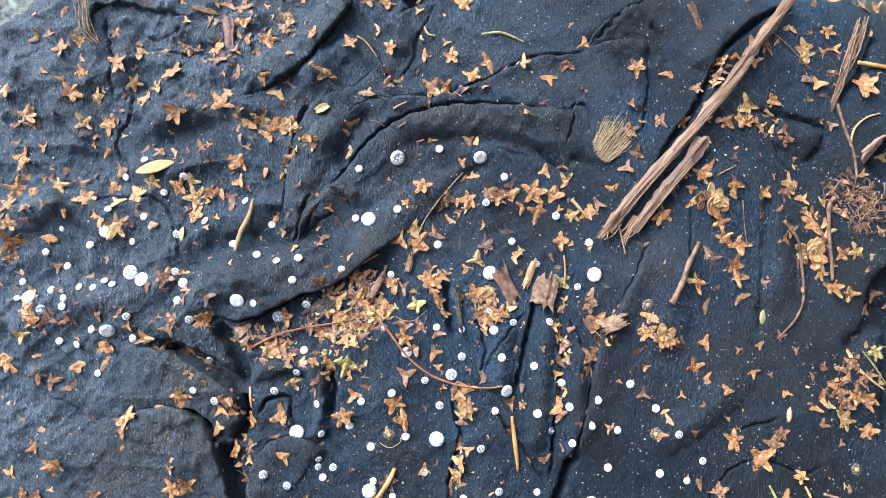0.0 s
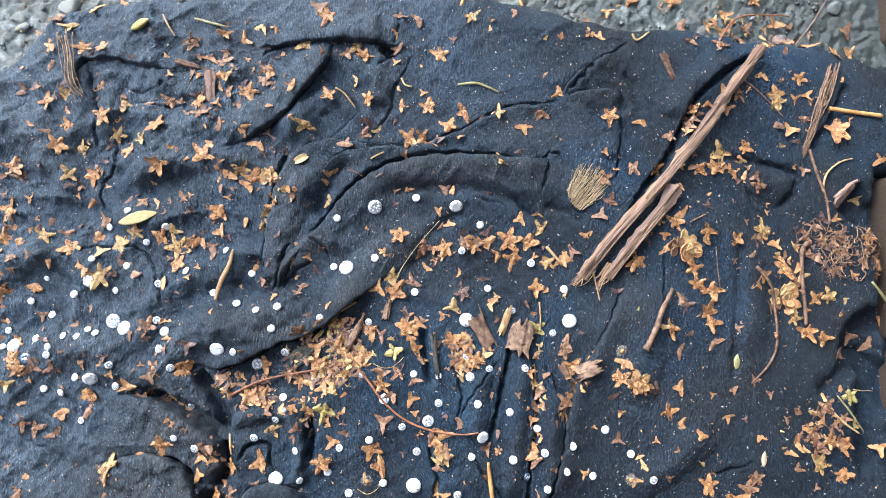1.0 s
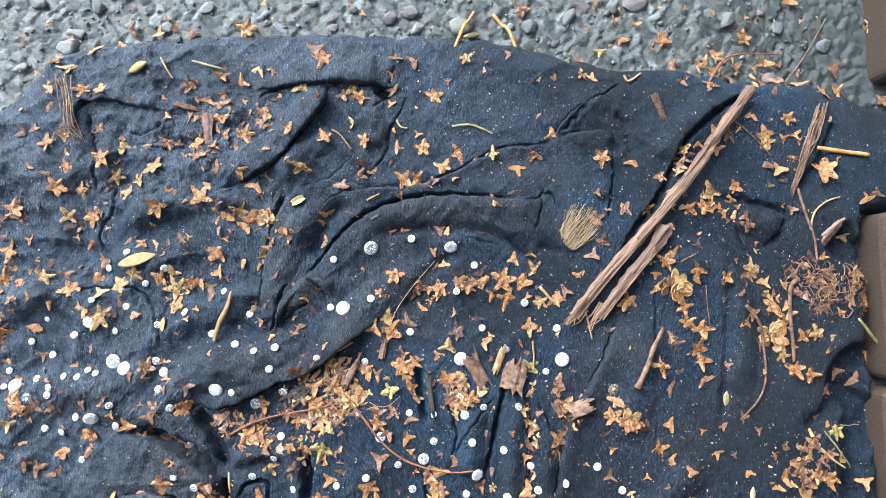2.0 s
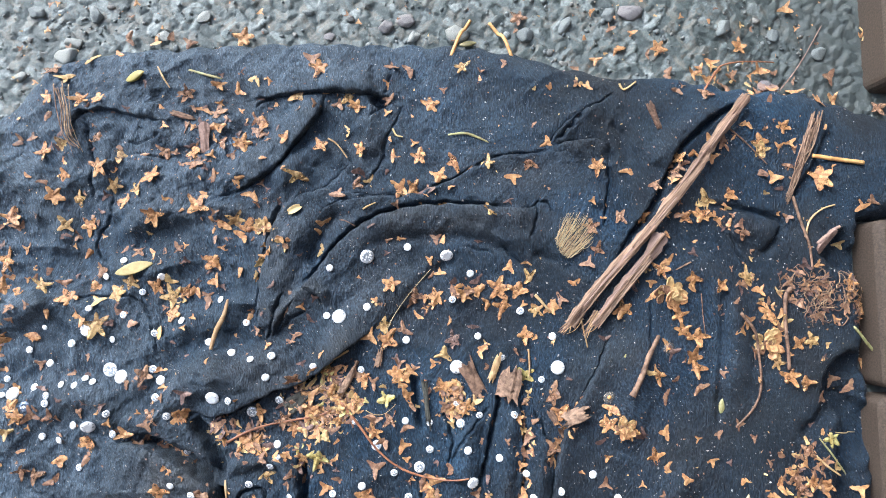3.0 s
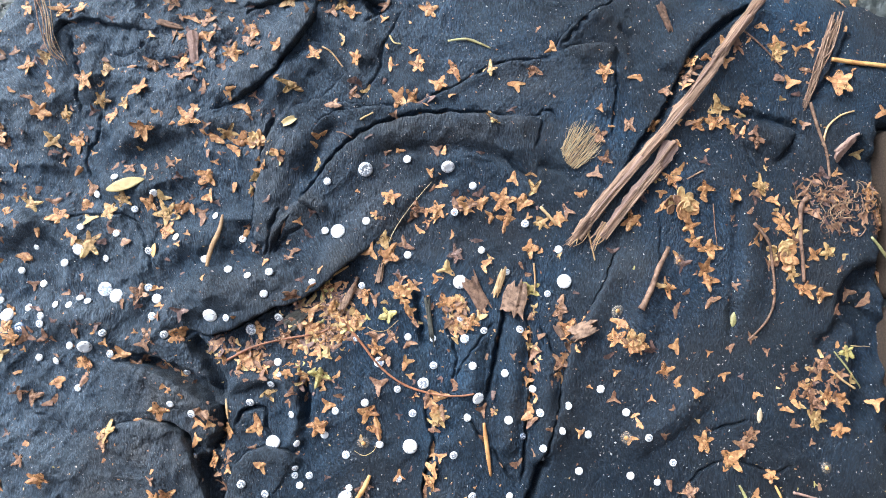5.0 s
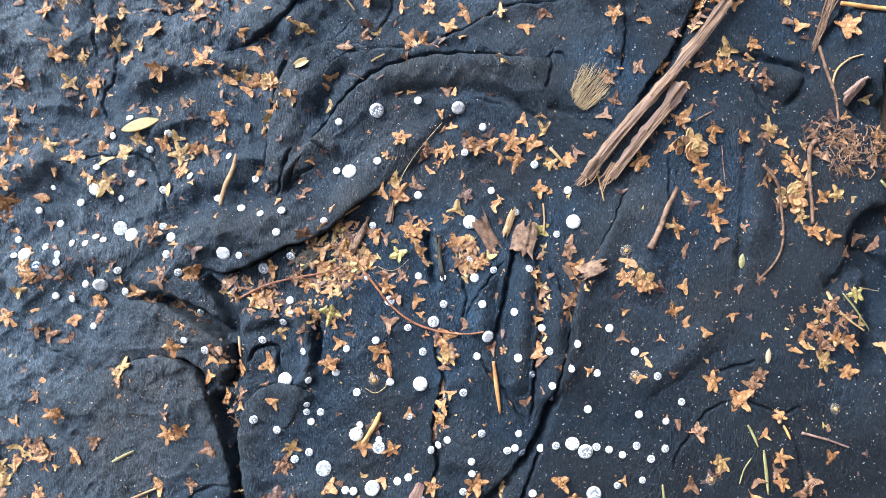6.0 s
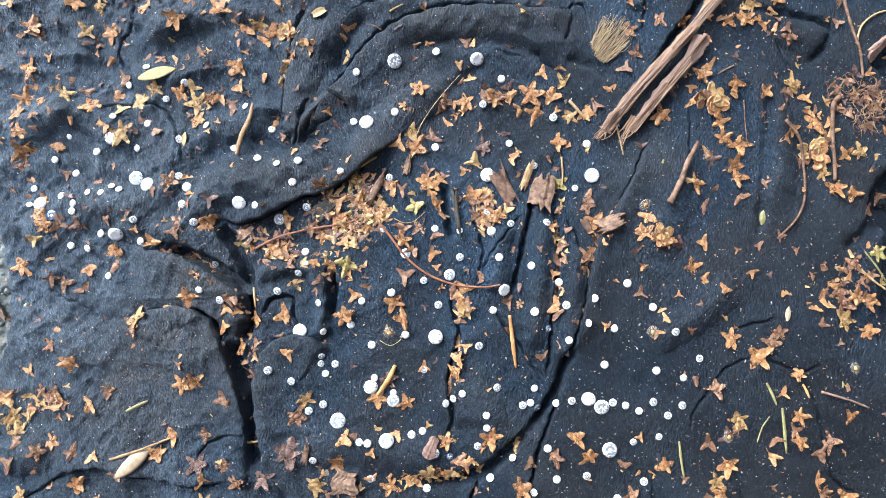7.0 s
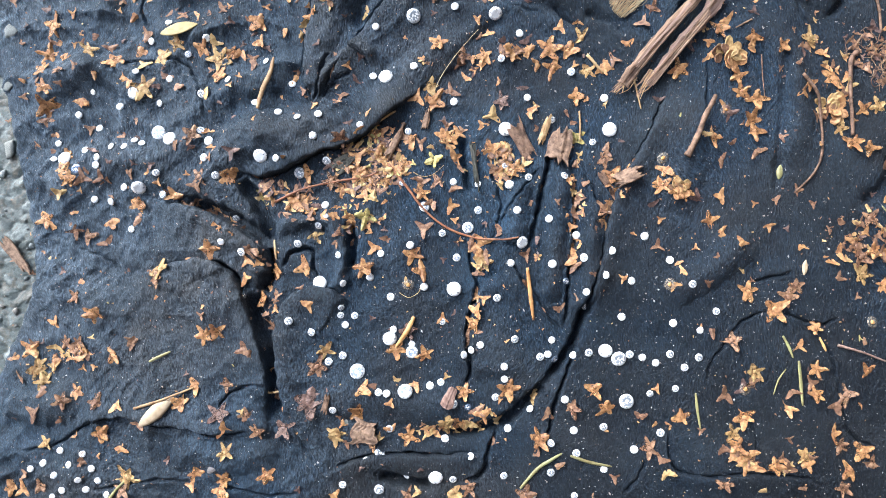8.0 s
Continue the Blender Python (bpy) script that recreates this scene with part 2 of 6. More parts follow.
def fold(kind, amp, width, points):
    """Adds a fold of the cloth along a line in millimetres: a rounded ridge, a soft groove, a pinched crease, a sunken hole,
    or a lap, one layer over another: a positive lap stands higher on the line's left."""
    line = smooth_line(points) * MM
    amp, w = amp * MM, width * MM
    reach = 16 * w if kind == "crease" else 4.5 * w
    lo, hi = line.min(0) - reach, line.max(0) + reach
    i0, i1 = np.searchsorted(XS, (lo[0], hi[0]))
    j0, j1 = np.searchsorted(YS, (lo[1], hi[1]))
    if i1 <= i0 or j1 <= j0:
        return
    x, y = GX[j0:j1, i0:i1], GY[j0:j1, i0:i1]
    wob = 0.0007 * np.sin(x * 420 + y * 150) * np.sin(y * 510 - x * 90 + 1.0) + 0.00006 * np.sin(x * 1300 + y * 700) * np.sin(y * 1500 - x * 400)
    best, side, along = np.full(x.shape, 9.0), np.zeros(x.shape), np.zeros(x.shape)
    out_x, out_y = np.zeros(x.shape), np.zeros(x.shape)
    count = len(line) - 1
    for k, (p, q) in enumerate(zip(line, line[1:])):
        v = q - p
        n = v @ v
        if n < 1e-12:
            continue
        s = np.clip(((x - p[0]) * v[0] + (y - p[1]) * v[1]) / n, 0, 1)
        dx, dy = x - p[0] - s * v[0], y - p[1] - s * v[1]
        d = np.hypot(dx, dy)
        near = d < best
        best = np.where(near, d, best)
        side = np.where(near, np.sign(v[0] * dy - v[1] * dx), side)
        along = np.where(near, (k + s) / count, along)
        size = math.sqrt(n)
        out_x, out_y = np.where(near, -v[1] / size, out_x), np.where(near, v[0] / size, out_y)
    d = np.abs(side * best + wob)
    ends = np.clip(np.minimum(along, 1 - along) / 0.18, 0, 1)
    ends = 0.15 + 0.85 * ends * ends * (3 - 2 * ends)
    if kind == "ridge":
        h = 1.3 * amp * (0.7 * np.exp(-(d / w) ** 2) + 0.3 * np.sqrt(np.maximum(0, 1 - (d / (1.25 * w)) ** 2))) * ends
    elif kind == "groove":
        h = -amp * np.exp(-(d / w) ** 2) * ends
    elif kind == "crease":
        h = amp * (0.32 * np.exp(-d / (3.2 * w)) - 1.25 * np.exp(-(d / w) ** 2)) * ends
    elif kind == "hole":
        h = -amp / (1 + (d / w) ** 6) * ends
    else:
        sd = side * np.sign(amp) * best + wob
        high = np.maximum(sd, 0)
        up = np.exp(-high / w) * np.sqrt(1 - np.exp(-high / 0.0016))
        h = abs(amp) * (1.7 * up - 0.25 * np.exp(-((sd + 0.0006) / 0.0011) ** 2)) * ends
        hang = -np.sign(amp) * min(0.0034, 0.5 * abs(amp)) * np.exp(-((sd - 0.0014) / 0.0019) ** 2) * ends
        OVER_X[j0:j1, i0:i1] += hang * out_x
        OVER_Y[j0:j1, i0:i1] += hang * out_y
    HEIGHT[j0:j1, i0:i1] += h


def rest(x, y):
    """The height of the cloth, or of the ground beside it, at a place in metres."""
    u, v = (x - XS[0]) / STEP, (y - YS[0]) / STEP
    i, j = int(min(max(u, 0), len(XS) - 2)), int(min(max(v, 0), len(YS) - 2))
    a, b = min(max(u - i, 0), 1), min(max(v - j, 0), 1)
    g = SURFACE
    return float((g[j, i] * (1 - a) + g[j, i + 1] * a) * (1 - b) + (g[j + 1, i] * (1 - a) + g[j + 1, i + 1] * a) * b)


def inside_outline(x, y, outline):
    """Signed distance to the cloth's rim: positive on the cloth."""
    p = np.array(outline, float) * MM
    best, odd = np.full(x.shape, 9.0), np.zeros(x.shape, bool)
    for a, b in zip(p, np.roll(p, -1, 0)):
        v = b - a
        s = np.clip(((x - a[0]) * v[0] + (y - a[1]) * v[1]) / (v @ v), 0, 1)
        best = np.minimum(best, np.hypot(x - a[0] - s * v[0], y - a[1] - s * v[1]))
        if a[1] != b[1]:
            odd ^= ((a[1] > y) != (b[1] > y)) & (x < v[0] * (y - a[1]) / v[1] + a[0])
    return np.where(odd, best, -best)

# the swirl: a band and a roll that spring from one knot
fold("lap", 4, 9, [(-77, 92), (-84, 81), (-89, 67), (-93, 50), (-94, 32), (-95, 16), (-91, 1)])
fold("crease", 6, 1.1, [(-83, 93), (-88, 78), (-91, 66), (-94, 50), (-95, 34)])
fold("lap", -3, 6, [(-78, 91), (-68, 96), (-50, 98), (-29, 95), (-8, 95), (7, 98), (28, 105), (44, 115), (60, 121), (78, 123), (95, 126)])
fold("crease", 4.2, 0.85, [(-32, 94), (-8, 94), (8, 97), (28, 105), (44, 114), (60, 120), (78, 122), (93, 125)])
fold("lap", -3, 6, [(-60, 80), (-55, 86), (-43, 91), (-29, 92), (-15, 94)])
fold("lap", -6.5, 12, [(-83, 8), (-78, 20), (-70, 30), (-60, 43), (-50, 56), (-39, 67), (-25, 77), (-8, 83), (14, 86), (42, 86), (63, 84), (78, 86), (82, 89)])
fold("crease", 6.5, 1.1, [(-69, 39), (-61, 48), (-53, 59), (-42, 70), (-28, 80), (-9, 87), (14, 90), (42, 89), (65, 88)])
fold("groove", 4, 4, [(-32, 61), (-8, 67), (21, 68), (45, 65), (59, 61), (72, 52), (81, 46)])
fold("crease", 1.6, 0.83, [(32, 63), (43, 60), (54, 57)])
fold("crease", 2.6, 0.9, [(59, 63), (65, 57), (72, 51), (79, 45)])
fold("crease", 4.2, 0.75, [(-90, 2), (-93, 13), (-95, 24), (-97, 34)])
fold("crease", 4.2, 0.75, [(-89, 3), (-87, 13), (-84, 24), (-80, 34)])
fold("crease", 4.2, 0.75, [(-88, 3), (-82, 12), (-75, 22), (-69, 31), (-63, 34), (-58, 29), (-55, 23)])
fold("crease", 2.6, 0.75, [(-86, 3), (-79, 12), (-72, 19), (-65, 22)])
fold("ridge", 5.5, 3.2, [(-88, 5), (-83, 16), (-76, 26), (-69, 34), (-62, 37), (-55, 32), (-52, 24)])
fold("ridge", 3.5, 7, [(-92, 9), (-88, 25), (-83, 46), (-75, 66), (-61, 80)])
fold("groove", 5, 5, [(-64, 50), (-60, 63), (-54, 76), (-43, 84)])
# the flap beside the roll
fold("lap", -4.5, 11, [(93, 129), (100, 138), (111, 148), (126, 158)])
fold("crease", 3.2, 0.75, [(96, 129), (105, 138), (120, 153), (138, 165)])
fold("lap", -4.5, 9, [(96, 128), (109, 129), (122, 131), (133, 126)])
fold("crease", 2.9, 0.75, [(99, 127), (110, 129), (122, 130), (132, 126)])
fold("groove", 3.5, 3, [(133, 145), (139, 137), (142, 124), (144, 116)])
fold("crease", 2.9, 0.83, [(130, 120), (130, 104), (128, 86), (126, 74)])
fold("ridge", 3, 6, [(124, 119), (124, 104), (121, 86)])
fold("crease", 3.2, 0.75, [(54, 85), (70, 84), (81, 87), (85, 93)])
fold("crease", 2.6, 0.75, [(83, 89), (90, 91), (92, 84)])
fold("crease", 2.6, 0.75, [(83, 88), (82, 78), (78, 67)])
fold("groove", 3, 3, [(77, 56), (88, 55), (97, 51), (105, 43)])
fold("crease", 7.2, 1.8, [(133, 50), (146, 70), (158, 85), (171, 109), (178, 124), (190, 136), (212, 152), (231, 156)])
fold("ridge", 4, 8, [(164, 112), (170, 127), (184, 142), (205, 156)])
# the far edge of the cloth and its rolled pleats
fold("lap", 3.5, 8, [(-218, 139), (-217, 148), (-214, 153), (-205, 155), (-194, 155), (-183, 152), (-169, 148), (-154, 144)])
fold("crease", 1.6, 0.8, [(-218, 141), (-217, 148), (-213, 152), (-205, 154)])
fold("crease", 3.3, 0.8, [(-211, 150), (-209, 134), (-206, 119), (-206, 102), (-204, 92)])
fold("crease", 3.3, 0.8, [(-193, 101), (-193, 84), (-199, 72), (-200, 63), (-198, 52)])
fold("crease", 1.4, 0.75, [(-188, 140), (-183, 132), (-168, 133), (-160, 138)])
fold("crease", 1.4, 0.75, [(-182, 125), (-164, 122), (-146, 121)])
fold("ridge", 4, 6, [(-199, 147), (-196, 132), (-198, 114), (-196, 101)])
fold("lap", -5.5, 9, [(-56, 161), (-59, 151), (-65, 142), (-77, 127), (-85, 116), (-97, 108), (-112, 98)])
fold("crease", 3.9, 0.8, [(-56, 162), (-59, 151), (-65, 142), (-76, 127), (-85, 116), (-97, 107)])
fold("crease", 1.6, 0.75, [(-97, 107), (-112, 98), (-122, 95), (-131, 89)])
fold("lap", 4, 8, [(-103, 159), (-88, 162), (-73, 164), (-51, 166), (-28, 164), (-14, 162)])
fold("crease", 2, 0.75, [(-56, 165), (-41, 165), (-27, 163), (-14, 162)])
fold("crease", 2, 0.8, [(-71, 164), (-85, 162), (-94, 158), (-100, 152)])
fold("hole", 8, 3, [(-24, 162), (-19, 158), (-17, 154)])
fold("crease", 2, 0.8, [(-14, 162), (-19, 155), (-27, 146)])
fold("crease", 2, 0.8, [(-4, 159), (-9, 144), (-15, 132), (-18, 119), (-24, 109), (-31, 99)])
fold("crease", 1.4, 0.75, [(-12, 190), (-13, 174), (-16, 163)])
fold("crease", 1.4, 0.75, [(-65, 143), (-53, 134), (-41, 124), (-36, 116), (-32, 104)])
fold("lap", -3, 7, [(-63, 96), (-53, 102), (-43, 110), (-37, 117)])
fold("crease", 1.6, 0.75, [(-63, 95), (-53, 101), (-43, 110), (-37, 116)])
fold("crease", 3.9, 0.8, [(-90, 51), (-91, 65), (-90, 73), (-87, 81), (-82, 91)])
fold("ridge", 4, 6.5, [(-60, 157), (-77, 139), (-94, 121), (-114, 109), (-132, 100)])
fold("ridge", 3.5, 6, [(-42, 154), (-27, 139), (-24, 120)])
fold("ridge", 3.5, 7, [(-174, 141), (-150, 135), (-129, 140), (-103, 151)])
fold("ridge", 3.5, 7, [(-187, 86), (-168, 100), (-143, 111), (-117, 118)])
fold("ridge", 3.5, 7, [(-187, 68), (-164, 82), (-135, 87), (-106, 87)])
fold("ridge", 3.5, 6, [(-88, 99), (-78, 112), (-63, 123), (-49, 126)])
fold("ridge", 3.5, 8, [(-251, 120), (-236, 105), (-224, 83), (-225, 58)])
fold("ridge", 3.5, 8, [(-247, 22), (-230, 27), (-212, 20), (-190, 7)])
fold("ridge", 3.5, 8, [(-239, -20), (-214, -27), (-186, -26), (-162, -18)])
fold("ridge", 3.5, 7, [(-152, 7), (-134, 13), (-113, 20), (-102, 34)])
fold("ridge", 3.5, 8, [(-56, 180), (-41, 174), (-23, 176)])
# the near middle: a lap over the litter, and pleats
fold("crease", 2.9, 0.75, [(-219, 32), (-195, 32), (-176, 31), (-165, 20), (-161, 8), (-157, -7)])
fold("lap", 6.5, 13, [(-140, -39), (-122, -41), (-104, -35), (-86, -26), (-68, -21), (-50, -8), (-39, 0), (-22, 11)])
fold("crease", 5, 1.1, [(-133, -42), (-120, -43), (-104, -36), (-85, -27), (-67, -22), (-50, -10), (-39, -2)])
fold("groove", 3, 4, [(2, 34), (17, 45), (27, 55)])
fold("lap", 4, 10, [(130, 8), (124, -6), (119, -18), (108, -37), (101, -48), (96, -62), (92, -76), (90, -89), (84, -111), (74, -133)])
fold("crease", 6.3, 0.83, [(130, 7), (124, -6), (119, -18), (109, -37), (101, -48), (96, -62), (92, -76), (90, -89), (84, -111), (78, -126), (72, -142)])
fold("hole", 14.4, 2.3, [(81, -122), (75, -132), (70, -146), (62, -158), (53, -171)])
fold("crease", 6.3, 0.98, [(74, -141), (65, -166), (58, -185), (54, -202), (48, -216)])
fold("hole", 11.2, 3, [(52, -172), (40, -185), (27, -196), (5, -202), (-15, -203)])
fold("crease", 6.3, 1.2, [(5, -86), (8, -102), (11, -112), (6, -130), (4, -147), (6, -164), (3, -176)])
fold("crease", 3.2, 0.75, [(30, -94), (39, -109), (48, -120), (55, -132), (62, -142)])
fold("crease", 7.2, 1.3, [(59, -20), (55, -40), (51, -57), (47, -74), (43, -89)])
fold("crease", 6.3, 1, [(71, -37), (72, -61), (71, -82), (68, -102), (66, -123), (64, -138)])
fold("crease", 2.2, 0.75, [(23, -79), (30, -64), (40, -51), (50, -39)])
fold("crease", 3.2, 0.75, [(78, -43), (85, -57), (90, -75), (91, -86)])
fold("groove", 7, 2.2, [(2, -20), (4, -39), (7, -55)])
fold("crease", 2.6, 0.83, [(19, -27), (22, -46), (26, -60), (23, -78)])
fold("ridge", 4, 5.5, [(64, -40), (61, -64), (57, -102), (55, -123)])
fold("ridge", 3.5, 5, [(81, -57), (81, -82), (78, -113), (74, -127)])
fold("ridge", 4, 6, [(38, -46), (35, -71), (32, -88)])
fold("ridge", 3.5, 13, [(17, -105), (22, -137), (23, -171)])
# the panel and the deep hollow beside it
fold("lap", -8, 13, [(-189, -58), (-169, -63), (-151, -70), (-134, -81), (-123, -90), (-121, -102), (-126, -115)])
fold("hole", 17, 3.6, [(-173, -57), (-151, -65), (-132, -76), (-123, -85)])
fold("lap", -6.5, 13, [(-190, -100), (-173, -96), (-155, -97), (-143, -106), (-137, -118), (-134, -128), (-129, -142), (-123, -160), (-121, -177), (-120, -195)])
fold("hole", 8, 2, [(-153, -96), (-142, -104), (-137, -114)])
fold("hole", 14, 4.2, [(-132, -114), (-126, -132), (-118, -149), (-116, -170), (-116, -196)])
fold("hole", 12, 3.4, [(-121, -87), (-120, -101), (-124, -115)])
fold("lap", -6.5, 12, [(-109, -195), (-111, -174), (-113, -149), (-112, -134), (-107, -122), (-98, -115), (-85, -114), (-74, -118), (-68, -123)])
fold("ridge", 4.5, 4, [(-116, -80), (-106, -73), (-88, -70), (-77, -77), (-72, -91), (-74, -107), (-78, -115)])
fold("crease", 5, 1, [(-110, -101), (-106, -92), (-97, -88), (-91, -92), (-91, -101), (-83, -112)])
fold("hole", 10, 2.4, [(-69, -70), (-67, -85), (-68, -101)])
fold("hole", 14, 4, [(-137, -44), (-127, -58), (-121, -73), (-120, -87)])
fold("crease", 2.6, 0.75, [(-151, -188), (-146, -180), (-140, -176), (-130, -172), (-123, -173)])
fold("crease", 2.9, 0.83, [(-219, -192), (-232, -195), (-242, -201), (-262, -213), (-288, -215)])
fold("lap", 4.5, 9, [(-242, -200), (-225, -193), (-211, -192), (-189, -196), (-169, -198), (-155, -201), (-129, -201)])
fold("crease", 5.9, 0.98, [(-225, -193), (-211, -192), (-189, -197), (-169, -199), (-155, -202), (-136, -201)])
fold("lap", -5, 10, [(-78, -225), (-59, -218), (-38, -217), (-12, -218), (12, -215)])
fold("crease", 5.4, 1, [(-76, -223), (-59, -217), (-38, -216), (-12, -217)])
fold("hole", 12, 2.6, [(-51, -228), (-36, -232), (-18, -235)])
fold("crease", 6.3, 1.1, [(2, -232), (13, -227), (17, -212), (23, -200)])
fold("crease", 2.9, 0.83, [(-233, -240), (-218, -237), (-194, -232), (-169, -233)])
fold("crease", 2.9, 0.83, [(-155, -235), (-133, -238), (-117, -241), (-98, -237)])
fold("crease", 2, 0.75, [(-102, -199), (-98, -210), (-90, -220)])
fold("crease", 2.2, 0.83, [(-243, -86), (-226, -92), (-213, -101)])
fold("ridge", 3.5, 8, [(-183, -215), (-147, -217), (-112, -215)])
# creases in the flat near corner
fold("lap", -3, 8, [(127, -204), (126, -217), (131, -227), (147, -231), (159, -231), (175, -230), (194, -231), (212, -233)])
fold("crease", 3.2, 0.75, [(128, -203), (126, -217), (132, -227), (147, -231), (159, -231), (175, -230), (194, -231), (212, -233), (222, -238)])
fold("crease", 2.6, 0.75, [(151, -172), (154, -161), (163, -150), (170, -140), (179, -133), (191, -130)])
fold("crease", 2.6, 0.75, [(195, -129), (203, -132), (214, -136), (224, -138), (235, -135)])
fold("crease", 2.6, 0.75, [(178, -112), (192, -109), (207, -106)])
fold("crease", 3.2, 0.75, [(223, -145), (230, -159), (233, -173), (236, -185), (239, -201), (247, -211), (258, -215)])
fold("crease", 2, 0.75, [(177, -197), (181, -211), (179, -223)])
fold("crease", 2, 0.75, [(99, -240), (108, -231), (113, -220)])
fold("groove", 3.5, 3.5, [(205, 39), (202, -7), (198, -59)])
fold("crease", 2, 0.83, [(155, 26), (154, 1), (149, -22)])
fold("groove", 5, 2.4, [(199, 89), (216, 86), (233, 83), (246, 80), (249, 73), (240, 61), (231, 54)])
fold("crease", 2.6, 0.83, [(211, 71), (216, 56), (220, 48)])
fold("groove", 5, 3, [(256, 92), (272, 110), (283, 130), (287, 141)])
fold("ridge", 3.5, 9, [(212, 78), (230, 72), (241, 76)])
# slack swells between the folds, and the hollows by the pavers
fold("hole", 15, 10, [(283, 67), (298, 52), (319, 55)])
fold("hole", 16, 7, [(317, -17), (289, -20), (279, -38), (299, -53), (295, -86)])
fold("ridge", 4, 9, [(-149, -27), (-125, -10), (-98, -10), (-67, 1)])
fold("ridge", 4, 8.3, [(-128, 114), (-152, 96), (-184, 75)])
fold("ridge", 4.8, 9, [(-291, -181), (-268, -188), (-244, -180)])
fold("ridge", 4.8, 9, [(-155, -35), (-132, -22), (-108, -17), (-88, -13)])
fold("ridge", 4.8, 8.3, [(-274, 8), (-253, 22), (-229, 33)])
fold("ridge", 4, 8.3, [(-273, 120), (-246, 105), (-234, 76)])
fold("ridge", 3, 8.3, [(-194, 50), (-162, 53), (-134, 67)])
fold("ridge", 4, 10.3, [(-261, -54), (-241, -41), (-209, -34), (-180, -41)])
fold("ridge", 4, 9, [(-50, -10), (-43, 7), (-29, 22), (6, 39)])
fold("ridge", 3.2, 10.3, [(139, 7), (142, -28), (131, -69)])
fold("ridge", 4, 10.3, [(166, 50), (197, 40), (210, 4), (204, -42)])
fold("ridge", 4, 9, [(128, -118), (153, -104), (182, -84)])
fold("ridge", 4, 9, [(-90, -187), (-58, -180), (-27, -187), (1, -180)])
fold("ridge", 3.2, 10.3, [(-241, -130), (-214, -116), (-173, -116), (-140, -144)])
fold("hole", 14, 6, [(295, -22), (289, -53), (284, -87), (286, -118)])
fold("groove", 6, 5, [(252, -63), (265, -56), (276, -44), (289, -32)])
OUTLINE = [(-300, -305), (-312, -190), (-285, -130), (-280, -108), (-279, -79), (-290, -26), (-300, 23), (-319, 57), (-299, 134), (-266, 161), (-239, 189), (-210, 196), (-172, 199), (-118, 202), (-64, 204), (-14, 202), (37, 201), (72, 195), (103, 186), (138, 178), (177, 179), (220, 171), (272, 172), (303, 162), (329, 153), (350, 149), (350, 84), (308, 78), (309, -305)]
RIM = inside_outline(GX, GY, OUTLINE) + 0.0015 * np.sin(GX * 260 + 2 * np.sin(GY * 170)) * np.sin(GY * 230)
RAISED = np.clip(HEIGHT / 0.016, 0, 1)
HEIGHT = np.where(HEIGHT > 0, 0.014 * np.tanh(HEIGHT / 0.014), 0.020 * np.tanh(HEIGHT / 0.020)) + base(GX, GY)
waves = np.random.RandomState(5)
slack = np.clip(0.55 - 2.2 * GX + 1.0 * GY, 0.22, 1.0)  # the cloth lies smoother towards the pavers
for k in range(24):
    turn, shift = waves.uniform(0, np.pi), waves.uniform(0, 6.3)
    length = waves.uniform(0.018, 0.06) if k < 12 else waves.uniform(0.008, 0.016)
    run = GX * np.cos(turn) + GY * np.sin(turn) + 0.006 * np.sin(60 * (GX * np.sin(turn) - GY * np.cos(turn)) + shift)
    HEIGHT += slack * length * 0.056 * (1 - np.abs(np.sin(np.pi * run / length + shift))) ** 2 * (0.5 + 0.5 * np.sin(GX * waves.uniform(15, 40) + GY * waves.uniform(-40, 40) + shift)) ** (1 if k < 12 else 3)
HEIGHT += slack * 0.0004 * np.sin(GX * 640 + 3 * np.sin(GY * 90)) * np.sin(GY * 520 + 2 * np.sin(GX * 130))
FLOOR = GROUND - gutter(GX)
HEIGHT = np.maximum(HEIGHT, FLOOR + 0.001)
lift = 1 - np.exp(-np.maximum(RIM, 0) / 0.004)
SURFACE = np.where(RIM > 0, FLOOR + 0.0004 + (HEIGHT - FLOOR) * lift, FLOOR)

RNG = random.Random(4)


def lean(x, y, r=0.003):
    """The turn that lays a thing flat on the cloth."""
    dx = (rest(x + r, y) - rest(x - r, y)) / (2 * r)
    dy = (rest(x, y + r) - rest(x, y - r)) / (2 * r)
    dx, dy = max(-0.7, min(0.7, dx)), max(-0.7, min(0.7, dy))
    return Vector((-dx, -dy, 1)).normalized()


def settle(x, y, spin, up=0.0, tilt=0.0):
    """A pose on the cloth at x, y in millimetres."""
    x, y = x * MM, y * MM
    q = Vector((0, 0, 1)).rotation_difference(lean(x, y))
    m = Matrix.Translation((x, y, rest(x, y) + up)) @ q.to_matrix().to_4x4()
    return m @ pose(0, 0, 0, tilt * math.cos(spin), tilt * math.sin(spin), math.degrees(spin))


def mesh_from(name, verts, faces, mat, smooth=True):
    me = bpy.data.meshes.new(name)
    me.from_pydata(verts, [], faces)
    me.materials.append(mat)
    if smooth:
        me.shade_smooth()
    me.update()
    return me


def part(name, me, parent, label=""):
    ob = new(name, me)
    ob.parent = parent
    return tagged(ob, label)


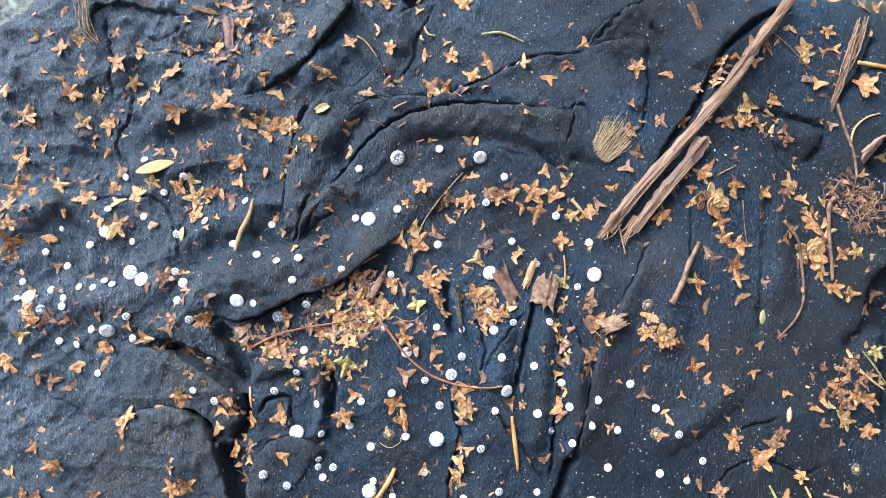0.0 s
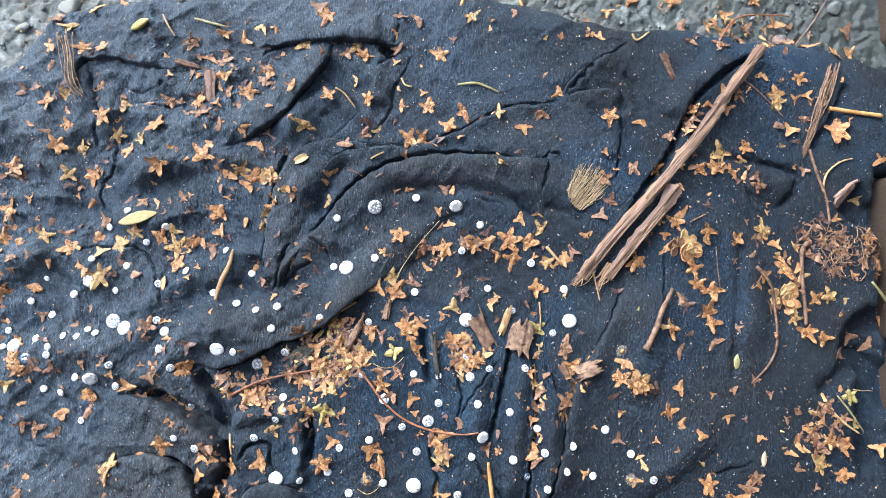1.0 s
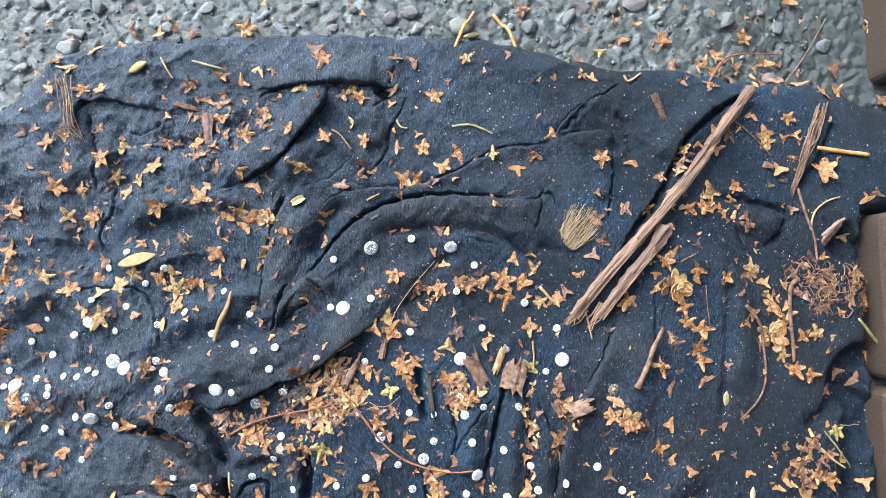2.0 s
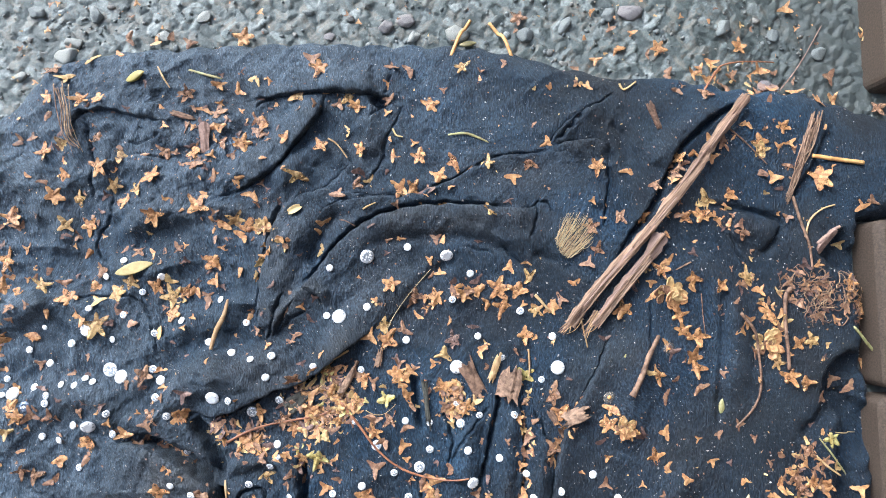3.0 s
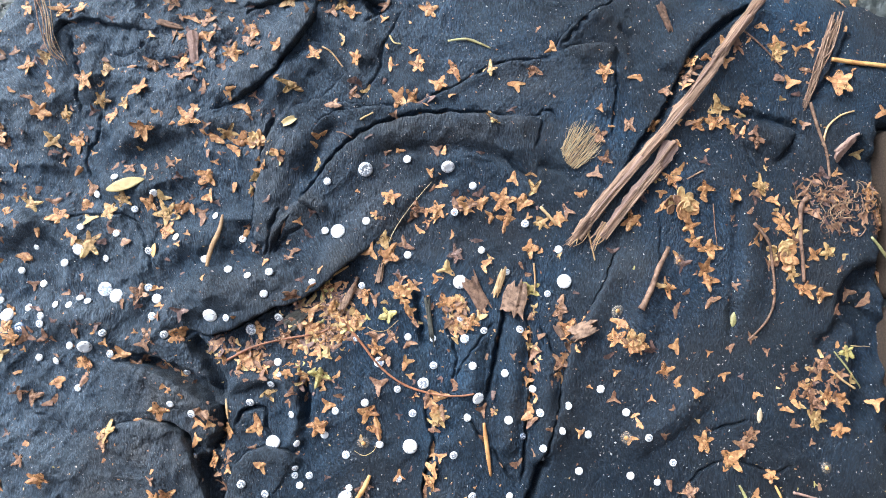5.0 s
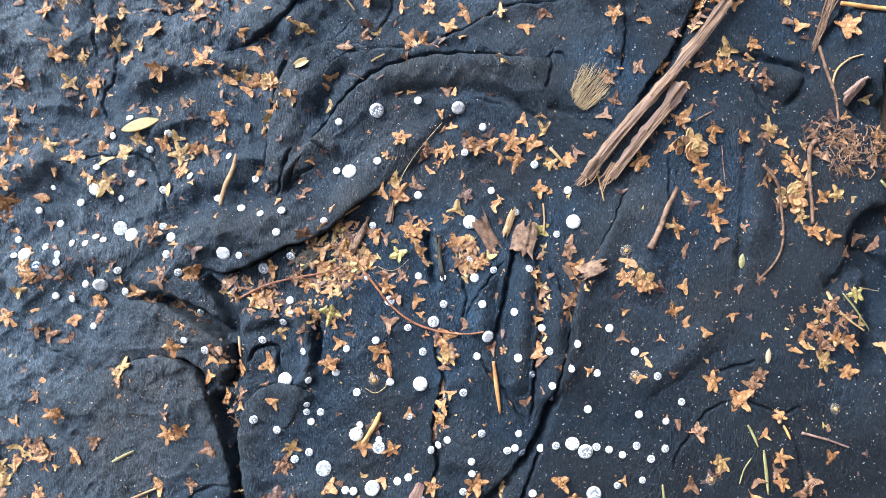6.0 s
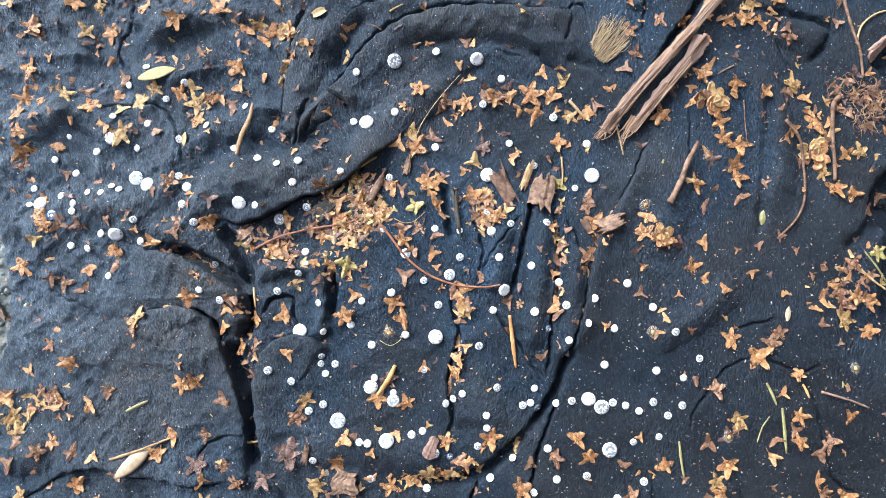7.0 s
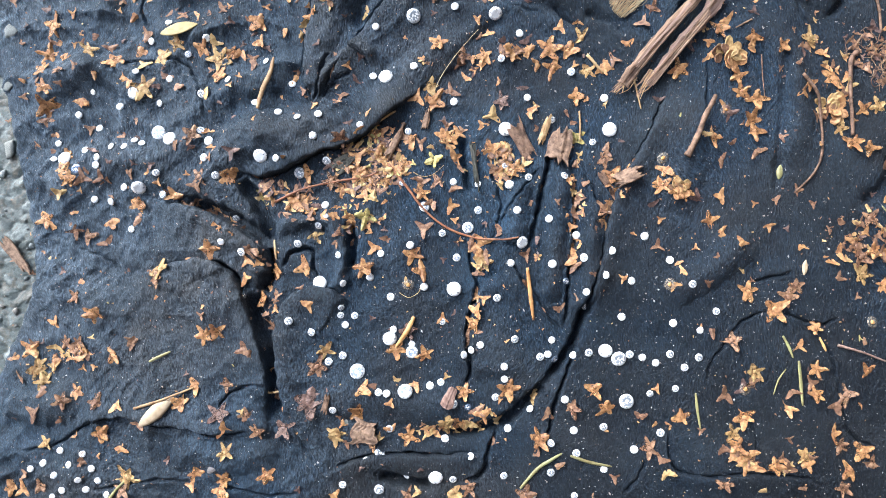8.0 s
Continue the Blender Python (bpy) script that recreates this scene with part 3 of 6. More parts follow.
# ---- ground: one sheet of wet grit out to the horizon ----
def stony(x, y, cell, seed):
    """Broken stones packed side by side: the height of each place, its stone's tone, and how near it is to a joint."""
    r = np.random.RandomState(seed)
    k = 64
    ox, oy, hh = r.uniform(0.1, 0.9, (k, k)), r.uniform(0.1, 0.9, (k, k)), r.uniform(-0.5, 0.5, (k, k))
    tx, ty, tone = r.normal(0, 0.28, (k, k)), r.normal(0, 0.28, (k, k)), r.uniform(0, 1, (k, k))
    u, v = x / cell, y / cell
    iu, iv = np.floor(u).astype(int), np.floor(v).astype(int)
    first, second = np.full(x.shape, 9.0), np.full(x.shape, 9.0)
    z, t = np.zeros(x.shape), np.zeros(x.shape)
    for du in (-1, 0, 1):
        for dv in (-1, 0, 1):
            a, c = (iu + du) % k, (iv + dv) % k
            px, py = u - (iu + du + ox[a, c]), v - (iv + dv + oy[a, c])
            d = np.hypot(px, py)
            near = d < first
            second = np.where(near, first, np.minimum(second, d))
            z = np.where(near, hh[a, c] * 0.35 + tx[a, c] * px + ty[a, c] * py, z)
            t = np.where(near, tone[a, c], t)
            first = np.where(near, d, first)
    joint = np.exp(-((second - first) / 0.08) ** 2)
    return cell * (z - 0.2 * joint), t, joint


def ground():
    near = np.arange(-0.40, 0.4001, 0.0013)
    far = np.array([0.5, 0.7, 1.2, 2.5, 6, 15, 40, 120, 400])
    axis = np.concatenate([-far[::-1], near, far])
    x, y = np.meshgrid(axis, axis)
    wx, wy = x + 0.002 * np.sin(y * 300), y + 0.002 * np.sin(x * 270)
    big, tone, joint = stony(wx, wy, 0.0072, 1)
    small, fine, _ = stony(wx + 0.3, wy + 0.1, 0.0026, 2)
    inner = (np.abs(x) < 0.4) & (np.abs(y) < 0.4)
    z = GROUND - gutter(x) - 0.0022 + np.where(inner, np.clip(0.5 * big + 0.3 * small, -0.004, 0.0026), 0)
    k = len(axis)
    i = np.arange(k * k).reshape(k, k)
    quads = np.stack([i[:-1, :-1], i[:-1, 1:], i[1:, 1:], i[1:, :-1]], -1).reshape(-1, 4)
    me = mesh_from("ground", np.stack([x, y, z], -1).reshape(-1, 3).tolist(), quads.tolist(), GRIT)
    # the joint mask also ramps up with x: gap shade put into the colour
    for name, values in (("stone_tone", np.where(inner, 0.72 * tone + 0.28 * fine, 0.5)), ("joint_and_gap_shade", np.where(inner, np.clip(0.7 * joint + np.clip((x - 0.25) / 0.04, 0, 0.8), 0, 1), 0.3))):
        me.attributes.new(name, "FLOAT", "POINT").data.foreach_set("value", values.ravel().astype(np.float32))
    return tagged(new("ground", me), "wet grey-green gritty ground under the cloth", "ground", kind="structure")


ground()


def rock_shape(seed, fine, spread=0.30):
    """A worn angular stone of radius 1, cut by a few flat breaks: points and faces."""
    r = random.Random(seed)
    bm = bmesh.new()
    bmesh.ops.create_icosphere(bm, subdivisions=fine, radius=1)
    breaks = [(Vector((r.gauss(0, 1), r.gauss(0, 1), r.gauss(0, 1))).normalized(), r.uniform(0.45, 0.8)) for _ in range(10)]
    for v in bm.verts:
        c = v.co * (1 + noise.noise(v.co * 1.3 + Vector((seed, 0, 0))) * spread)
        for n, d in breaks:
            over = c.dot(n) - d
            if over > 0:
                c = c - n * over * 0.9
        c *= 1 + 0.05 * noise.noise(v.co * 6 + Vector((0, seed, 0)))
        v.co = Vector((c.x, c.y, c.z * 0.6))
    vs, fs = [tuple(v.co) for v in bm.verts], [tuple(v.index for v in f.verts) for f in bm.faces]
    bm.free()
    return np.array(vs), fs


ROCKS = [rock_shape(k, 2) for k in range(10)]
GRAINS = [rock_shape(40 + k, 1) for k in range(8)]


def off_cloth(x, y):
    u, v = int(round((x - XS[0]) / STEP)), int(round((y - YS[0]) / STEP))
    if 0 <= u < len(XS) and 0 <= v < len(YS):
        return RIM[v, u] < -0.001
    return True


def gravel():
    verts, faces = [], []
    r = random.Random(11)
    placed = 0
    while placed < 2400:
        x, y = (r.uniform(-0.36, 0.37), r.uniform(0.13, 0.31)) if r.random() < 0.7 else (r.uniform(-0.37, -0.22), r.uniform(-0.30, 0.16))
        placed += 1
        if not off_cloth(x, y) or (x > 0.283 and y < 0.32):
            continue
        s = r.choice((0.0008, 0.001, 0.0013, 0.0018)) * r.uniform(0.7, 1.3)
        if r.random() < 0.08:
            s = r.uniform(0.0022, 0.0042)
        vs, fs = r.choice(ROCKS if s > 0.0021 else GRAINS)
        turn = np.array(Euler((r.uniform(-0.5, 0.5), r.uniform(-0.5, 0.5), r.uniform(0, 6.3))).to_matrix())
        off = len(verts)
        verts.extend((vs @ turn.T * s * np.array((r.uniform(0.8, 1.3), 1, 0.8)) + (x, y, rest(x, y) + s * r.uniform(-0.42, 0.05) - 0.0012)).tolist())
        faces.extend(tuple(i + off for i in f) for f in fs)
    tagged(new("gravel", mesh_from("gravel", verts, faces, GRAVEL)), "small wet grey stones bedded in the grit", "gravel", kind="stuff")


gravel()


def pebble(x, y, size, mat, label, stretch=1.4, spin=0.4):
    vs, fs = rock_shape(int(abs(x * 13 + y * 7)), 3)
    me = mesh_from("pebble", (vs * np.array((0.5 * stretch, 0.5, 0.4))).tolist(), fs, mat)
    ob = new("pebble", me)
    s = size * MM
    ob.matrix_world = Matrix.Translation((x * MM, y * MM, rest(x * MM, y * MM) - 0.09 * s)) @ pose(0, 0, 0, 0, 0, math.degrees(spin)) @ Matrix.Scale(s, 4)
    tagged(ob, label, "stone", "stones beside the cloth")


pebble(-235.3, 196.9, 13.4, PALE_STONE, "pale rough stone at the cloth's rim", 1.5, 0.3)
pebble(-231.1, 206.9, 9.9, PALE_STONE, "pale rough stone at the cloth's rim", 1.4, -0.2)
pebble(-268.4, 182.3, 8.8, PALE_STONE, "pale angular stone on the wet grit", 1.3, 0.6)
pebble(-257, 229.1, 9.9, GRAVEL, "grey stone bedded in the wet grit", 1.3, 0.1)
pebble(-217.1, 227, 11.1, GRAVEL, "grey stone bedded in the wet grit", 1.3, 1.2)
pebble(3.1, 210.8, 9.4, PALE_STONE, "pale angular stone on the wet grit", 1.3, 0.4)
pebble(-17.6, 216.9, 11.7, PINK_STONE, "mauve-grey stone bedded in the wet grit", 1.2, 0.2)
pebble(-1.9, 221, 9.9, PINK_STONE, "mauve-grey stone bedded in the wet grit", 1.5, 0)
pebble(31.4, 213.9, 16.4, PALE_STONE, "large grey-green stone bedded in the grit", 1.5, 0.2)
pebble(154.3, 227.8, 14.6, PINK_STONE, "mauve-grey stone bedded in the wet grit", 1.3, 0)
pebble(140.3, 225.8, 9.9, GRAVEL, "grey stone bedded in the wet grit", 1.2, 0.5)
pebble(251.3, 177.1, 12.9, PINK_STONE, "mauve-grey stone at the cloth's rim", 1.3, 0.3)
pebble(220.7, 216.4, 11.7, GRAVEL, "grey stone bedded in the wet grit", 1.2, 0.9)
pebble(261.8, 216.1, 9.9, GRAVEL, "grey stone bedded in the wet grit", 1.2, 0.9)
pebble(294.1, 201.5, 9.4, GRAVEL, "grey stone bedded in the wet grit", 1.3, 0.3)
pebble(80.6, 211.7, 11.7, GRAVEL, "grey stone bedded in the wet grit", 1.3, 0.2)
pebble(108.4, 217.7, 10.5, GRAVEL, "grey stone bedded in the wet grit", 1.3, 1)
pebble(-56.7, 210.2, 7, PINK_STONE, "mauve-grey stone bedded in the wet grit", 1.2, 0.1)
pebble(-142.6, 224.7, 8.8, PALE_STONE, "pale rough stone on the wet grit", 1.3, 0.5)
pebble(-171.4, 210.7, 8.2, PALE_STONE, "pale rough stone on the wet grit", 1.6, 0.2)
pebble(-71.5, -196, 6.2, PALE_STONE, "small pale grey stone on the cloth", 1.2, 0.5)
pebble(-221.5, -191.5, 5.1, PALE_STONE, "small pale grey stone on the cloth", 1.2, 0.5)
pebble(-153.2, -223, 7.3, PINK_STONE, "small mauve-grey stone on the cloth", 1.1, 0.9)
pebble(-288.5, 19.8, 9.6, GRAVEL, "grey stone bedded in the wet grit", 1.2, 0.2)
pebble(-298.8, -18.2, 9.6, PALE_STONE, "pale rough stone on the wet grit", 1.5, 1.5)
pebble(-288, 52.5, 11.3, GRAVEL, "grey stone bedded in the wet grit", 1.4, 1)


# ---- unseen plain walls, added to block sky light beyond the pavers and on the near side ----
def shade_wall(name, x, y, long_x, long_y, label, tall=1.4):
    bm = bmesh.new()
    bmesh.ops.create_cube(bm, size=1, matrix=Matrix.Translation((x, y, tall / 2 - 0.05)) @ Matrix.Diagonal((long_x, long_y, tall + 0.1, 1)))
    bmesh.ops.bevel(bm, geom=bm.edges[:], offset=0.006, segments=2, affect="EDGES")
    me = bpy.data.meshes.new(name)
    bm.to_mesh(me)
    bm.free()
    me.materials.append(PAVER)
    tagged(new(name, me), label, "wall", kind="structure")


shade_wall("wall_east", 0.499, 0.96, 0.22, 4.0, "unseen plain dark brown wall, added to block light from the right", 2.2)
shade_wall("wall_south", -0.82, -0.425, 2.40, 0.22, "unseen plain dark brown wall, added to block light from the near side", 2.2)


# ---- brown pavers along one side ----
def pavers():
    walk_side = tagged(new("pavement", None), "row of worn brown concrete pavers beside the cloth", "pavement", kind="structure")
    walk_side.location = (0.30, 0, GROUND)

    def slab(w, d, h=0.022, c=0.007):
        n = 5
        ring = []
        for cx, cy, a0 in ((w / 2 - c, d / 2 - c, 0), (-w / 2 + c, d / 2 - c, 90), (-w / 2 + c, -d / 2 + c, 180), (w / 2 - c, -d / 2 + c, 270)):
            for k in range(n):
                a = radians(a0 + 90 * k / (n - 1))
                ring.append((cx, cy, math.cos(a), math.sin(a)))
        verts, faces, m = [], [], len(ring)
        for z, r in ((-0.03, c), (h - 0.005, c), (h - 0.0017, c - 0.0014), (h, c - 0.005)):
            verts += [(x + r * u, y + r * v, z) for x, y, u, v in ring]
        for k in range(3):
            faces += [(k * m + i, k * m + (i + 1) % m, (k + 1) * m + (i + 1) % m, (k + 1) * m + i) for i in range(m)]
        faces.append(tuple(range(3 * m, 4 * m)))
        return mesh_from("paver", verts, faces, PAVER, False)

    for x0, y0, y1, h in (
        (0.3265, 0.1727, 0.2777, 0.013),
        (0.3100, -0.0341, 0.0782, 0.012),
        (0.3050, -0.1442, -0.0392, 0.012),
        (0.3060, -0.2542, -0.1492, 0.012),
    ):
        ob = part("paver", slab(0.080, y1 - y0, h), walk_side)
        ob.location = (x0 - 0.30 + 0.040, (y0 + y1) / 2, 0)


pavers()


# ---- the garment ----
# dried brown soil on the cloth: place, spread and strength, in millimetres
SOIL = ((-185, -135, 55, 50, 0.75), (-150, -85, 30, 20, 0.5), (20, 76, 60, 11, 0.6), (-84, 60, 14, 40, 0.55), (70, 110, 45, 16, 0.35), (-20, 30, 40, 22, 0.3), (-255, -240, 40, 22, 0.5), (-20, -235, 60, 12, 0.45), (150, -40, 60, 60, 0.25), (-120, 85, 40, 14, 0.35))


def garment():
    keep = RIM > -0.0014
    z = np.where(RIM > 0, SURFACE, SURFACE - 0.006)
    index = np.full(GX.shape, -1)
    index[keep] = np.arange(keep.sum())
    verts = np.stack([(GX + OVER_X)[keep], (GY + OVER_Y)[keep], z[keep]], 1)
    a, b, c, d = index[:-1, :-1], index[:-1, 1:], index[1:, 1:], index[1:, :-1]
    ok = (a >= 0) & (b >= 0) & (c >= 0) & (d >= 0)
    quads = np.stack([a[ok], b[ok], c[ok], d[ok]], 1)
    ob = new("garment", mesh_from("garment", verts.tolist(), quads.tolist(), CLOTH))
    ob.data.attributes.new("raised", "FLOAT", "POINT").data.foreach_set("value", RAISED[keep].astype(np.float32))
    # rim silt, spread wide so the colour also carries the left-hand light
    silt_shading = np.exp(-np.maximum(RIM, 0) / 0.14) * np.clip((0.12 - GX) / 0.25, 0, 1) * np.clip((GY + 0.30) / 0.24, 0.15, 1)
    # painted light falloff: bright at the upper left, dark at the lower right
    falloff = np.clip(0.76 - 1.4 * GX + 1.8 * GY + 0.12 * np.sin(21 * GX + 9 * GY) * np.sin(17 * GY), 0.1, 1.3)
    ob.data.attributes.new("light_falloff", "FLOAT", "POINT").data.foreach_set("value", falloff[keep].astype(np.float32))
    soil = np.zeros_like(GX)
    for x, y, wide, deep, much in SOIL:
        soil += much * np.exp(-((GX * 1000 - x) / wide) ** 2 - ((GY * 1000 - y) / deep) ** 2)
    ob.data.attributes.new("soil", "FLOAT", "POINT").data.foreach_set("value", np.clip(soil, 0, 0.8)[keep].astype(np.float32))
    ob.data.attributes.new("silt_and_light", "FLOAT", "POINT").data.foreach_set("value", silt_shading[keep].astype(np.float32))
    return tagged(ob, "crumpled dusty navy-black crinkle cloth garment studded with rhinestones", "garment")


GARMENT = garment()


def crystal_mesh(kind, seed):
    """A flat-backed cut stone of diameter 1: a girdle and two rings of facets, open where its table sits."""
    r = random.Random(seed)
    verts, faces = [], []
    n = 18
    for radius, z, shift in ((0.48, 0.0, 0.0), (0.5, 0.05, 0.0), (0.43, 0.13, 0.5), (0.30, 0.18, 0.0)):
        for k in range(n):
            a = 2 * math.pi * (k + shift) / n
            verts.append((radius * math.cos(a), radius * math.sin(a), z + r.uniform(-0.005, 0.005)))
    for ring in range(3):
        for k in range(n):
            p, q = ring * n + k, ring * n + (k + 1) % n
            u, v = p + n, q + n
            if ring == 0:
                faces.append((p, q, v, u))
            elif ring == 1:
                faces += [(p, q, u), (q, v, u)]
            else:
                faces += [(p, v, u), (p, q, v)]
    me = mesh_from("rhinestone", verts, faces, CRYSTAL[kind], False)
    me.materials.append(DARK_FACET)
    for f in me.polygons:
        if min(f.vertices) >= n and r.random() < (0.22 if kind == "c" else 0.07):
            f.material_index = 1
    return me


def table_mesh(kind, seed):
    """The flat top of a stone, with the culet's star of facets showing in it."""
    r = random.Random(90 + seed)
    n = 9
    verts = [(0, 0, 0.172)] + [(0.305 * math.cos(math.pi * k / n), 0.305 * math.sin(math.pi * k / n), 0.18) for k in range(2 * n)]
    verts += [(0.15 * math.cos(2 * math.pi * k / n), 0.15 * math.sin(2 * math.pi * k / n), 0.172 + r.uniform(-0.008, 0.008)) for k in range(n)]
    faces = []
    for k in range(n):
        a, b, c = 1 + 2 * k, 1 + (2 * k + 1) % (2 * n), 1 + (2 * k + 2) % (2 * n)
        p, q = 1 + 2 * n + k, 1 + 2 * n + (k + 1) % n
        faces += [(a, b, p), (b, q, p), (b, c, q), (0, p, q)]
    me = mesh_from("table", verts, faces, TABLE[kind], False)
    me.materials.append(CRYSTAL["w"])
    for f in me.polygons:
        inner = 0 in f.vertices
        if r.random() < (0.1 if kind == "w" else 0.75 if inner else 0.15):
            f.material_index = 1
    return me


CUT = {k: [crystal_mesh(k, s) for s in range(3)] for k in CRYSTAL}
TOPS = {k: [table_mesh(k, s) for s in range(3)] for k in CRYSTAL}
STONE_LABEL = {"w": "", "c": "clear foil-backed rhinestone", "b": "dull bluish rhinestone"}


def set_stones(kind, rows):
    for x, y, d in rows:
        ob = part("rhinestone", CUT[kind][RNG.randrange(3)], GARMENT, STONE_LABEL[kind])
        u, v, k = x * MM, y * MM, 0.3 * d * MM
        proud = max(rest(u + a, v + b) for a, b in ((k, 0), (-k, 0), (0, k), (0, -k))) - rest(u, v)
        ob.matrix_world = settle(x, y, RNG.uniform(0, 6.3), 0.0001 + min(0.0015, max(0, 0.6 * proud)), RNG.uniform(0, 7)) @ Matrix.Scale(d * MM, 4)
        part("table", TOPS["w" if kind == "w" and (d > 7 or RNG.random() < 0.6) else kind if kind != "w" else "c"][RNG.randrange(3)], ob)


set_stones("w", [(-181.3, 54.7, 4.5), (-1.5, 61.5, 4.9), (23.4, 56, 8.3), (-50.5, 48.5, 4.5), (-194.7, 44.8, 4.5), (-156.9, 44, 4.9), (-203, 24.6, 4.2), (-182.6, 20.2, 4.5), (-204.4, 10.9, 8), (-119.8, 29.3, 4.5), (-141.8, 16.5, 4.9), (-232.3, 12.8, 3.5), (-159.8, 8.8, 4.9), (-213.6, 2.7, 4.9), (-189.2, 4.9, 4.5), (-125.9, 2.9, 4.9), (-103.4, 14.7, 4.5), (-242.5, -1.3, 4.5), (-229.4, -9.8, 4.9), (-111.2, -3.7, 4.9), (-98.6, -7.6, 4.5), (-161, -13.7, 4.9), (-181.3, -18.3, 8.7), (-203.7, -18.9, 4.2), (-198.7, -21, 4.2), (-255.7, -19.4, 4.2), (-155.8, -20.5, 5.9), (-236.7, -24.3, 4.9), (-218.6, -22.6, 4.5), (-209.6, -23, 4.5)])
set_stones("w", [(-89.4, -19, 4.9), (-258.5, -29.3, 3.8), (-252.1, -28.7, 8.7), (-228.7, -34.2, 4.9), (-121.9, -31.1, 8.7), (-111.9, -32.8, 4.5), (-188, -40.3, 4.5), (-201.2, -48.8, 8.7), (-211.7, -48.2, 4.9), (-86, -5.8, 4.9), (-52.7, 18.5, 4.5), (-44.8, 17.9, 9), (-27.1, 23.7, 4.9), (26.8, 27.8, 4.5), (38.5, 44.2, 4.9), (70.3, 20.1, 4.9), (-2.7, 2.5, 4.9), (42.9, 4.4, 4.5), (90.8, 3.7, 4.9), (-60.4, -12.6, 4.5), (29.2, -14.9, 8.7), (29, -37.5, 4.5), (43.2, -45.1, 4.5), (65, -44.8, 4.9), (-3.5, -47.8, 4.5), (83.3, -23.6, 4.2), (93.6, -16.1, 9), (-232.4, -55.4, 4.5), (-220.1, -57.3, 4.9), (-208.2, -74.7, 4.5)])
set_stones("w", [(-146.7, -83.6, 4.5), (-134.4, -90, 5.2), (-100.7, -85.1, 5.2), (-87, -109.5, 8.7), (-83.4, -61.1, 4.9), (-74.8, -92.4, 4.5), (35.5, -65.9, 4.9), (55.2, -71.2, 4.9), (-10.7, -79.5, 4.5), (-21.7, -62.8, 6.3), (5.2, -76.2, 7), (-48.9, -91.7, 4.5), (-30.5, -86.7, 4.9), (38.3, -85.7, 7.7), (-1.9, -94.7, 4.9), (72.1, -81.5, 4.9), (31.6, -98.2, 4.9), (56.5, -99.1, 5.2), (75.9, -95.4, 5.2), (-55.9, -106.2, 4.9), (-43.1, -118.7, 4.9), (-22.2, -112.5, 4.9), (-3.7, -114, 9), (-72, -109.8, 4.5), (22.6, -119.6, 4.9), (76.8, -116.4, 4.5), (78.7, -126.1, 4.9), (-65.3, -130, 4.5), (-71.2, -135.7, 4.5), (-44, -144.4, 8.7)])
set_stones("w", [(-41.7, -138.9, 4.5), (-11.2, -134.4, 4.2), (56.1, -145.9, 4.5), (88.6, -106.1, 4.9), (113.9, -82.6, 5.2), (92.7, -91.3, 4.9), (129.3, -97.4, 4.9), (105.3, -109.9, 4.9), (141.4, -112.1, 4.9), (99, -132, 4.9), (130.8, -136.1, 4.9), (157.6, -129.2, 4.5), (147.4, -140.7, 4.5), (-30.2, -148.2, 4.2), (1.9, -154.8, 4.9), (6.5, -151.8, 4.6), (12.1, -148.6, 4.6), (48.9, -156.3, 4.9), (53.6, -154.7, 4.6), (69.5, -155.5, 4.9), (26.6, -161.8, 4.6), (26.9, -170, 4.6), (-19.2, -173.8, 4.9), (-12.5, -171.8, 4.6), (-45.7, -177.7, 4.9), (-50.6, -176.9, 4.6), (-78.7, -187.4, 4.9), (78.8, -153.9, 4.9), (88.9, -152.7, 8.5), (103.7, -155.1, 4.9)])
set_stones("w", [(111.5, -157, 4.6), (119.6, -160.4, 4.6), (128.6, -155.2, 4.9), (137.3, -163.4, 4.6), (146.2, -157.4, 4.9), (131.7, -176.4, 4.2), (87.3, -199.5, 4.9), (122.2, -203.4, 4.9), (106, -213.7, 4.9), (87.3, -225.5, 4.6), (-254.3, -214.6, 4.6), (-238.9, -216.2, 4.2), (-266.2, -222.9, 4.6), (-274.7, -226.7, 4.2), (-248.3, -223.2, 4.6), (-233.8, -225.7, 4.6), (-258.1, -230, 4.2), (-241.3, -232.3, 4.2), (-230, -233.5, 4.6), (-252.3, -239.2, 4.6), (-237.5, -239.1, 4.6), (-260, -244.1, 4.2), (-58.9, -218.5, 4.9), (-73.4, -233.8, 4.6), (-34.4, -229.5, 4.6), (-16.1, -229.4, 8.8), (-5.4, -230.6, 4.6), (-10.2, -206.7, 4.9), (5.4, -216.6, 4.6), (21.2, -181.2, 4.6)])
set_stones("w", [(42.5, -188.5, 4.6), (28.7, -200.6, 4.9), (25.8, -229, 4.6), (63.6, -182.3, 4.9), (69.1, -201.6, 4.9), (54.9, -209, 4.9), (70.6, -215.7, 4.9), (68.9, -241.3, 4.2), (43.7, -240.8, 3.9)])
